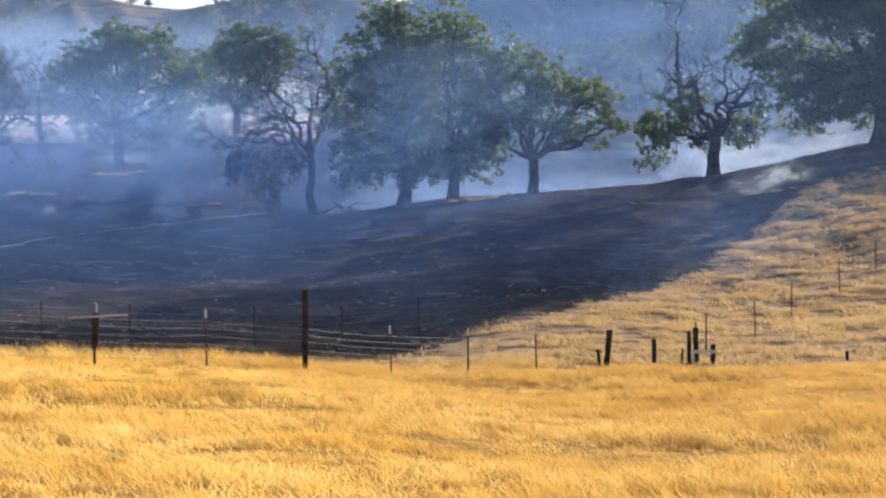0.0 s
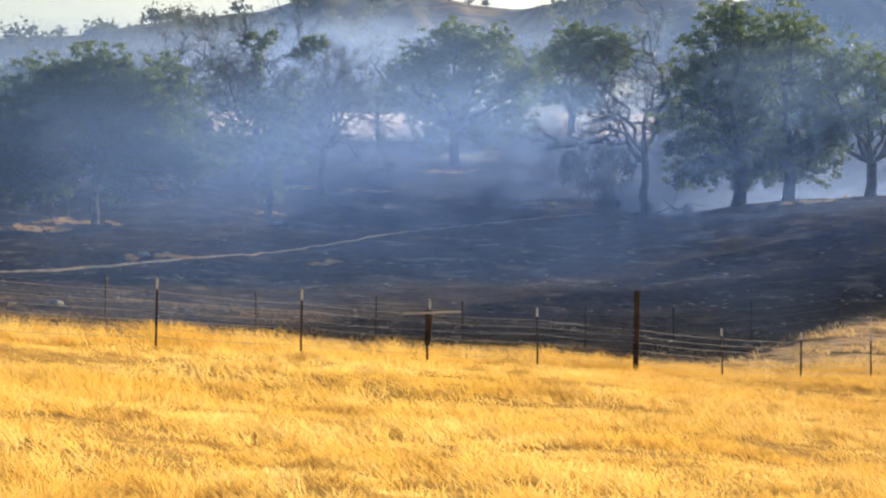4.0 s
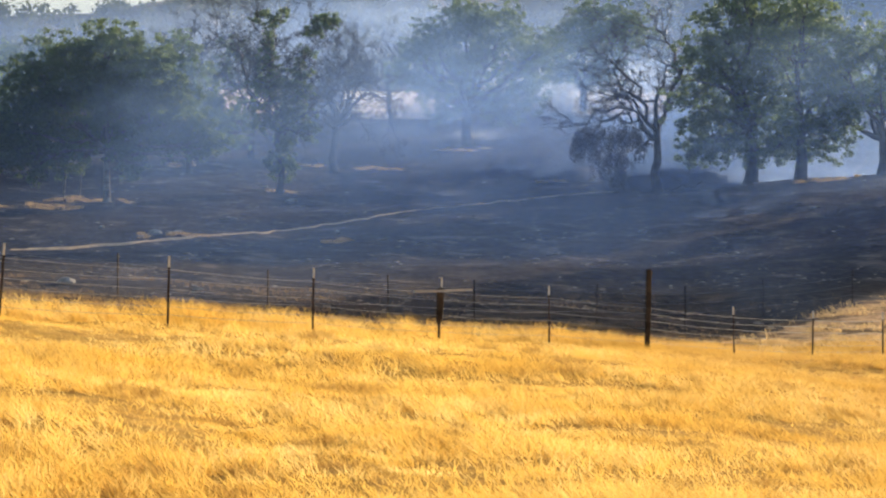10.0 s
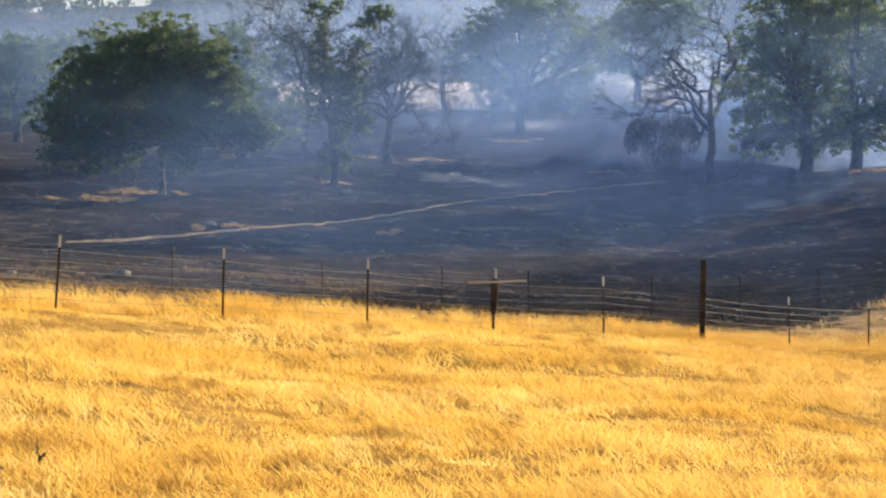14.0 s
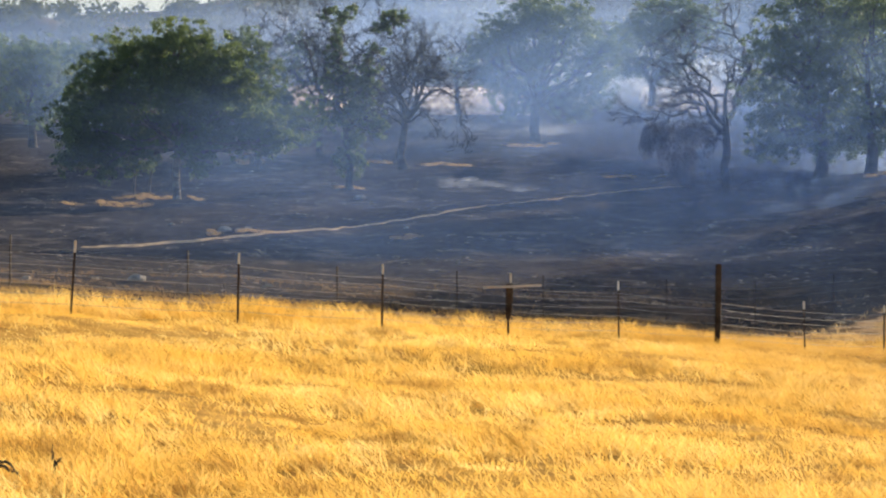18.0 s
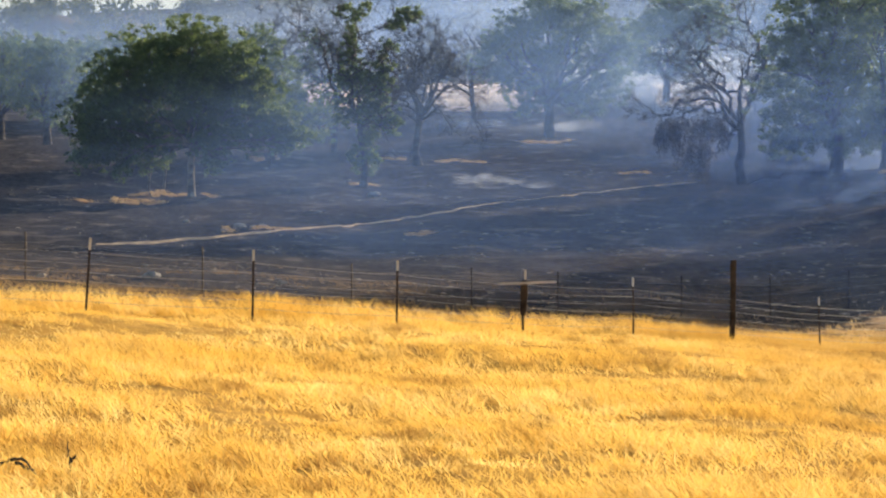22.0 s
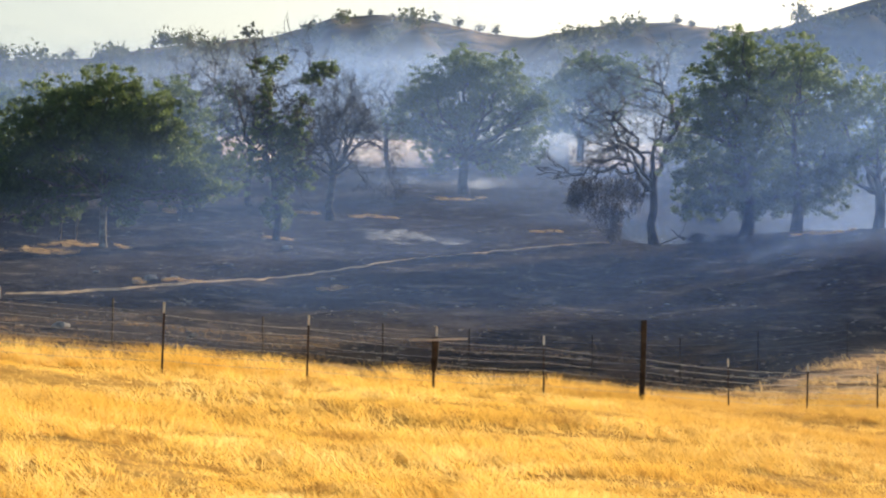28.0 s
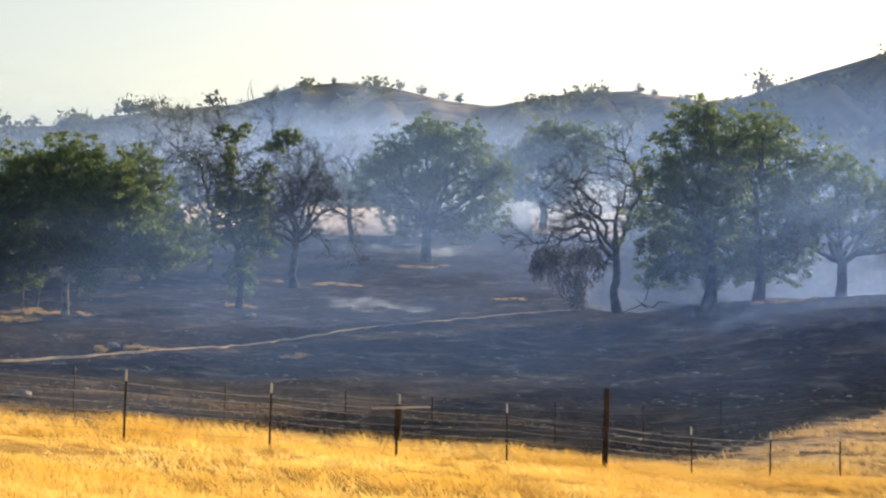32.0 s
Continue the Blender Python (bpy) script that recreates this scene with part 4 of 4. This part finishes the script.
fallen(-0.199, 16.8, [[(-0.3, 0, 0.03), (-0.05, -0.05, 0.13), (0.03, -0.05, 0.155)], [(0.02, -0.05, 0.15), (0.09, -0.08, 0.155), (0.15, -0.1, 0.12), (0.22, -0.1, 0.0)], [(0.04, -0.08, 0.13), (0.12, -0.1, 0.1), (0.18, -0.1, 0.08)]], 0.014, 3, "crooked dead branch lying in dry grass", BARK)
fallen(-0.174, 17.0, [[(0, 0, 0), (-0.012, -0.03, 0.16), (-0.02, -0.03, 0.27)], [(0, -0.02, 0.12), (0.03, -0.02, 0.17), (0.04, -0.02, 0.17)]], 0.014, 4, "short charred stick standing in dry grass", BARK)
fallen(0.128, 135, [[(-1.2, 0, 0.0), (0, 0, 0.5), (1.4, 0, 0.1)], [(0, 0, 0.5), (0.3, 0, 1.2), (0.1, 0, 1.8)], [(0.5, 0, 0.3), (1.0, 0, 0.7), (1.9, 0, 0.5)], [(0.2, 0, 0.3), (-0.6, 0, 0.9)]], 0.05, 5, "charred fallen limb below the dead oak", BARK)
fallen(0.1441, 99.4, [[(-0.47, -0.16, 0.04), (-0.10, 0.05, 0.09), (0.47, 0.16, 0.05)], [(0.05, 0.03, 0.08), (0.28, 0.36, 0.16)]], 0.035, 60, "bleached stick lying on burnt ground", BARK_PALE)
fallen(0.1546, 105.0, [[(-0.80, 0.17, 0.04), (-0.16, 0.05, 0.09), (0.80, -0.17, 0.05)], [(0.08, 0.03, 0.08), (0.48, 0.03, 0.16)]], 0.035, 7, "bleached branch lying on the burnt slope", BARK_PALE)
fallen(-0.0685, 116.3, [[(-0.65, -0.09, 0.04), (-0.13, 0.05, 0.09), (0.65, 0.09, 0.05)], [(0.07, 0.03, 0.08), (0.39, 0.29, 0.16)]], 0.035, 68, "grey stick lying on black ground", BARK_PALE)
fallen(0.1756, 116.7, [[(-0.55, -0.00, 0.04), (-0.11, 0.05, 0.09), (0.55, 0.00, 0.05)], [(0.06, 0.03, 0.08), (0.33, 0.20, 0.16)]], 0.035, 95, "bleached stick lying on burnt ground", BARK_PALE)
fallen(0.104, 123.9, [[(-0.60, -0.17, 0.04), (-0.12, 0.05, 0.09), (0.60, 0.17, 0.05)], [(0.06, 0.03, 0.08), (0.36, 0.37, 0.16)]], 0.035, 92, "grey stick lying on black ground", BARK_PALE)
fallen(0.0155, 102.1, [[(-0.50, 0.14, 0.04), (-0.10, 0.05, 0.09), (0.50, -0.14, 0.05)], [(0.05, 0.03, 0.08), (0.30, 0.06, 0.16)]], 0.035, 21, "grey stick lying on black ground", BARK_PALE)
fallen(0.0722, 97.6, [[(-0.40, -0.27, 0.04), (-0.08, 0.05, 0.09), (0.40, 0.27, 0.05)], [(0.04, 0.03, 0.08), (0.24, 0.47, 0.16)]], 0.035, 57, "bleached stick lying on burnt ground", BARK_PALE)

# ---- smoke ----
HAZE = smoke_material("thin_blue_smoke", (0.26, 0.43, 0.86), 0.034, 1.6, 1.0)
BANK = smoke_material("blue_smoke", (0.26, 0.44, 0.89), 0.075, 2.0, 1.5)
THICK = smoke_material("dense_blue_smoke", (0.26, 0.45, 0.90), 0.16, 2.2, 1.7)
# paler copy of the blue smoke, its sunlit brightness set by colour
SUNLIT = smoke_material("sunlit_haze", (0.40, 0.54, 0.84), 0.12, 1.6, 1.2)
MIST = smoke_material("low_blue_smoke", (0.21, 0.38, 0.84), 0.033, 1.8, 1.4)
PUFF = smoke_material("white_smoke", (0.70, 0.81, 0.98), 0.28, 2.6, 2.6)
PALE = smoke_material("pale_blue_smoke", (0.46, 0.62, 0.95), 0.2, 2.4, 2.2)
SEEP = smoke_material("thin_white_smoke", (0.74, 0.82, 0.95), 0.22, 3.0, 3.0)


def veil_mesh(wide, tall, material, seed):
    # a billowing round sheet
    g = np.random.default_rng(seed)
    rings, spokes = 6, 28
    t, q = np.meshgrid(np.arange(spokes) * 2 * np.pi / spokes, np.linspace(0.0, 1, rings))
    u, v = 0.5 * q * np.cos(t), 0.5 * q * np.sin(t)
    bulge = 0.04 * wide * np.sin(u * 6 + g.uniform(0, 6)) * np.cos(v * 5 + g.uniform(0, 6))
    verts = np.stack([u * wide, bulge, v * tall], -1).reshape(-1, 3)
    i, j = np.arange(rings - 1)[:, None] * spokes, np.arange(spokes)[None, :]
    k = (j + 1) % spokes
    faces = np.stack([i + j, i + k, i + spokes + k, i + spokes + j], -1).reshape(-1, 4)
    return from_arrays("wisp", verts, faces, material, True)


DRIFTS = []


def smoke(label, wisps, speed, seed):
    # one body of smoke: wisps (azimuth, distance, height of the middle, width, height, material) that drift at speed
    body = tagged(new("smoke_bank"), label, "smoke", "drifting smoke")
    a0, r0 = wisps[0][:2]
    foot = spot(a0, r0)
    m = Matrix.Translation(foot)
    body.matrix_basis = m
    for k, (a, r, rise, wide, tall, material) in enumerate(wisps):
        p = spot(a, r)
        ob = piece("wisp", veil_mesh(wide, tall, material, seed + k), body)
        local = Matrix.Translation(Vector((p.x, p.y, p.z + rise)) - foot) @ pose(0, 0, 0, 0, 0, -math.degrees(a))
        ob.matrix_basis = local
        DRIFTS.append((ob, local, (0.15 * min(1, wide / 30) * math.sin(seed + k * 2.1), 0.02, 0.03 * min(1, wide / 30) * math.cos(k * 1.7))))
    DRIFTS.append((body, m, speed if isinstance(speed, tuple) else (speed, 0.0, 0.0)))


def layers(a, r, rise, wide, tall, material, count, gap):
    """Sheets of one wisp, one behind the other, each a little off the last."""
    return [(a + 0.006 * math.sin(5.1 * k + a * 90), r + gap * k, rise + 0.3 * math.cos(3 * k + r), wide * (1 + 0.12 * math.sin(k * 2 + r)), tall * (1 + 0.12 * math.cos(k * 3 + r)), material) for k in range(count)]


smoke("faint blue smoke low over the black slope", layers(-0.12, 64, 1.0, 34, 5, MIST, 2, 3) + layers(0.03, 69, 1.0, 36, 5, MIST, 3, 3) + layers(0.14, 84, 1.4, 30, 7, MIST, 2, 3) + layers(0.21, 86, 1.8, 32, 9, MIST, 4, 3) + layers(0.26, 98, 2.4, 26, 9, MIST, 3, 3) + layers(-0.13, 88, 1.4, 36, 7, MIST, 3, 5) + layers(0.0, 90, 1.4, 36, 7, MIST, 3, 5) + layers(0.08, 94, 1.4, 26, 7, MIST, 2, 5) + layers(0.13, 82, 1.6, 30, 7, MIST, 1, 5), 0.1, 190)
smoke("thin blue smoke hanging over the burnt hollow", layers(-0.2, 160, 6, 50, 18, BANK, 2, 5) + layers(-0.17, 190, 7, 60, 22, BANK, 2, 6) + layers(-0.13, 112, 2.4, 44, 12, MIST, 3, 4) + layers(-0.02, 114, 2.6, 44, 12, MIST, 3, 4) + layers(0.08, 110, 2.2, 40, 10, MIST, 3, 5) + layers(0.18, 104, 2.4, 36, 11, MIST, 2, 5), 0.12, 200)
smoke("blue smoke drifting between the oaks", layers(-0.15, 150, 5, 60, 18, HAZE, 3, 6) + layers(-0.03, 156, 5, 60, 20, BANK, 1, 6) + layers(0.07, 158, 5, 60, 20, BANK, 1, 6) + layers(0.19, 146, 5, 55, 18, BANK, 3, 5) + layers(0.31, 138, 5, 50, 18, BANK, 3, 5) + layers(0.06, 146, 2.4, 34, 10, BANK, 2, 5) + layers(0.02, 162, 2.6, 34, 10, BANK, 1, 5), 0.15, 210)
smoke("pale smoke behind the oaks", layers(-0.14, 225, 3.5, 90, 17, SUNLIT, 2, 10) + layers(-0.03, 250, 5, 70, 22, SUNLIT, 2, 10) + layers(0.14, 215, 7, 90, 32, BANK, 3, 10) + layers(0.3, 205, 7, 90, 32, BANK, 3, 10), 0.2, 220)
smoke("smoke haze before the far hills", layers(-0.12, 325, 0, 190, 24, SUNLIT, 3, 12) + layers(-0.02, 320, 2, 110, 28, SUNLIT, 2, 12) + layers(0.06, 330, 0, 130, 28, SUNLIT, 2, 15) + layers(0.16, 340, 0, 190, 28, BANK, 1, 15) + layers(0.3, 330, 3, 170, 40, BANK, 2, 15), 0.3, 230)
smoke("dense blue bank of smoke drifting across the hollow", layers(-0.18, 112, 4.5, 40, 16, BANK, 2, 4) + layers(-0.1, 116, 4.5, 36, 16, BANK, 2, 4) + layers(-0.01, 119, 4.5, 38, 16, BANK, 2, 4) + layers(0.08, 114, 3.5, 36, 14, THICK, 3, 4), (0.9, 2.3, 0.32), 240)
smoke("blue smoke seeping up before the ridge oaks", layers(0.11, 116, 2.5, 18, 10, THICK, 1, 4) + layers(0.165, 118, 4.0, 28, 14, BANK, 2, 2.5) + layers(0.09, 104, 0.8, 16, 6, HAZE, 2, 4), 0.12, 245)
smoke("high thin haze drifting before the oaks", layers(0.2, 94, 7, 50, 26, HAZE, 1, 4) + layers(0.06, 98, 8, 50, 26, HAZE, 1, 4) + layers(-0.1, 98, 7, 50, 24, HAZE, 1, 4) + layers(0.33, 90, 7, 40, 24, HAZE, 2, 4), 0.2, 248)
smoke("thin smoke drawing back past the broad oak", layers(-0.12, 108, 4.5, 38, 16, HAZE, 3, 2) + layers(-0.17, 110, 5, 36, 16, HAZE, 2, 2), (0.15, 1.25, 0.16), 320)
smoke("slow bank of blue smoke gathering before the ridge oaks", layers(-0.05, 108, 2.6, 26, 11, BANK, 2, 3) + layers(-0.035, 114, 5, 27, 15, BANK, 3, 3), 0.95, 300)
smoke("white smoke glowing in the clearing", layers(0.066, 208, 2.5, 18, 9, PUFF, 3, 4) + layers(0.095, 210, 2.2, 16, 8, PUFF, 3, 4) + layers(0.03, 212, 2, 16, 6, PUFF, 2, 4) + layers(0.005, 197, 1.2, 20, 4, PALE, 2, 3), 0.05, 250)
smoke("white smoke behind the crest", layers(0.2, 136, 0.8, 28, 8, PALE, 3, 4) + layers(0.26, 135, 1.0, 30, 8, PALE, 3, 4) + layers(0.285, 137, 0.6, 14, 5, PUFF, 2, 3) + layers(0.33, 133, 1.2, 18, 5, PUFF, 3, 3) + layers(0.155, 138, 0.8, 20, 6, PALE, 2, 4), 0.05, 260)
smoke("white wisps rising from smouldering ground", layers(0.0024, 132.2, 0.3, 3.6, 0.8, SEEP, 3, 0.5) + layers(0.0197, 132.9, 0.2, 2.4, 0.5, SEEP, 3, 0.4) + layers(-0.02, 130, 0.25, 4.4, 0.6, SEEP, 1, 0.8) + layers(0.31, 116, 0.7, 5, 2.6, SEEP, 2, 0.9) + layers(0.318, 118, 0.5, 3.2, 1.6, SEEP, 2, 0.7) + layers(0.035, 178, 0.5, 7, 1.5, SEEP, 3, 1.2) + layers(-0.005, 180, 0.6, 7, 1.6, SEEP, 3, 1.2), 0.02, 270)
smoke("smoke column rising before the far hill", layers(-0.01, 255, 8, 36, 18, BANK, 2, 5) + layers(0.0, 300, 7, 24, 24, PALE, 1, 5) + layers(0.016, 302, 9, 26, 18, BANK, 2, 5) + layers(-0.04, 300, 6, 20, 20, BANK, 3, 5), 0.1, 280)


def motions():
    for ob, m, (vx, vy, vz) in DRIFTS:
        walk(ob, [(t, Matrix.Translation((vx * t, vy * t, vz * t)) @ m) for t in (0.0, 16.0, 32.0)])


motions()
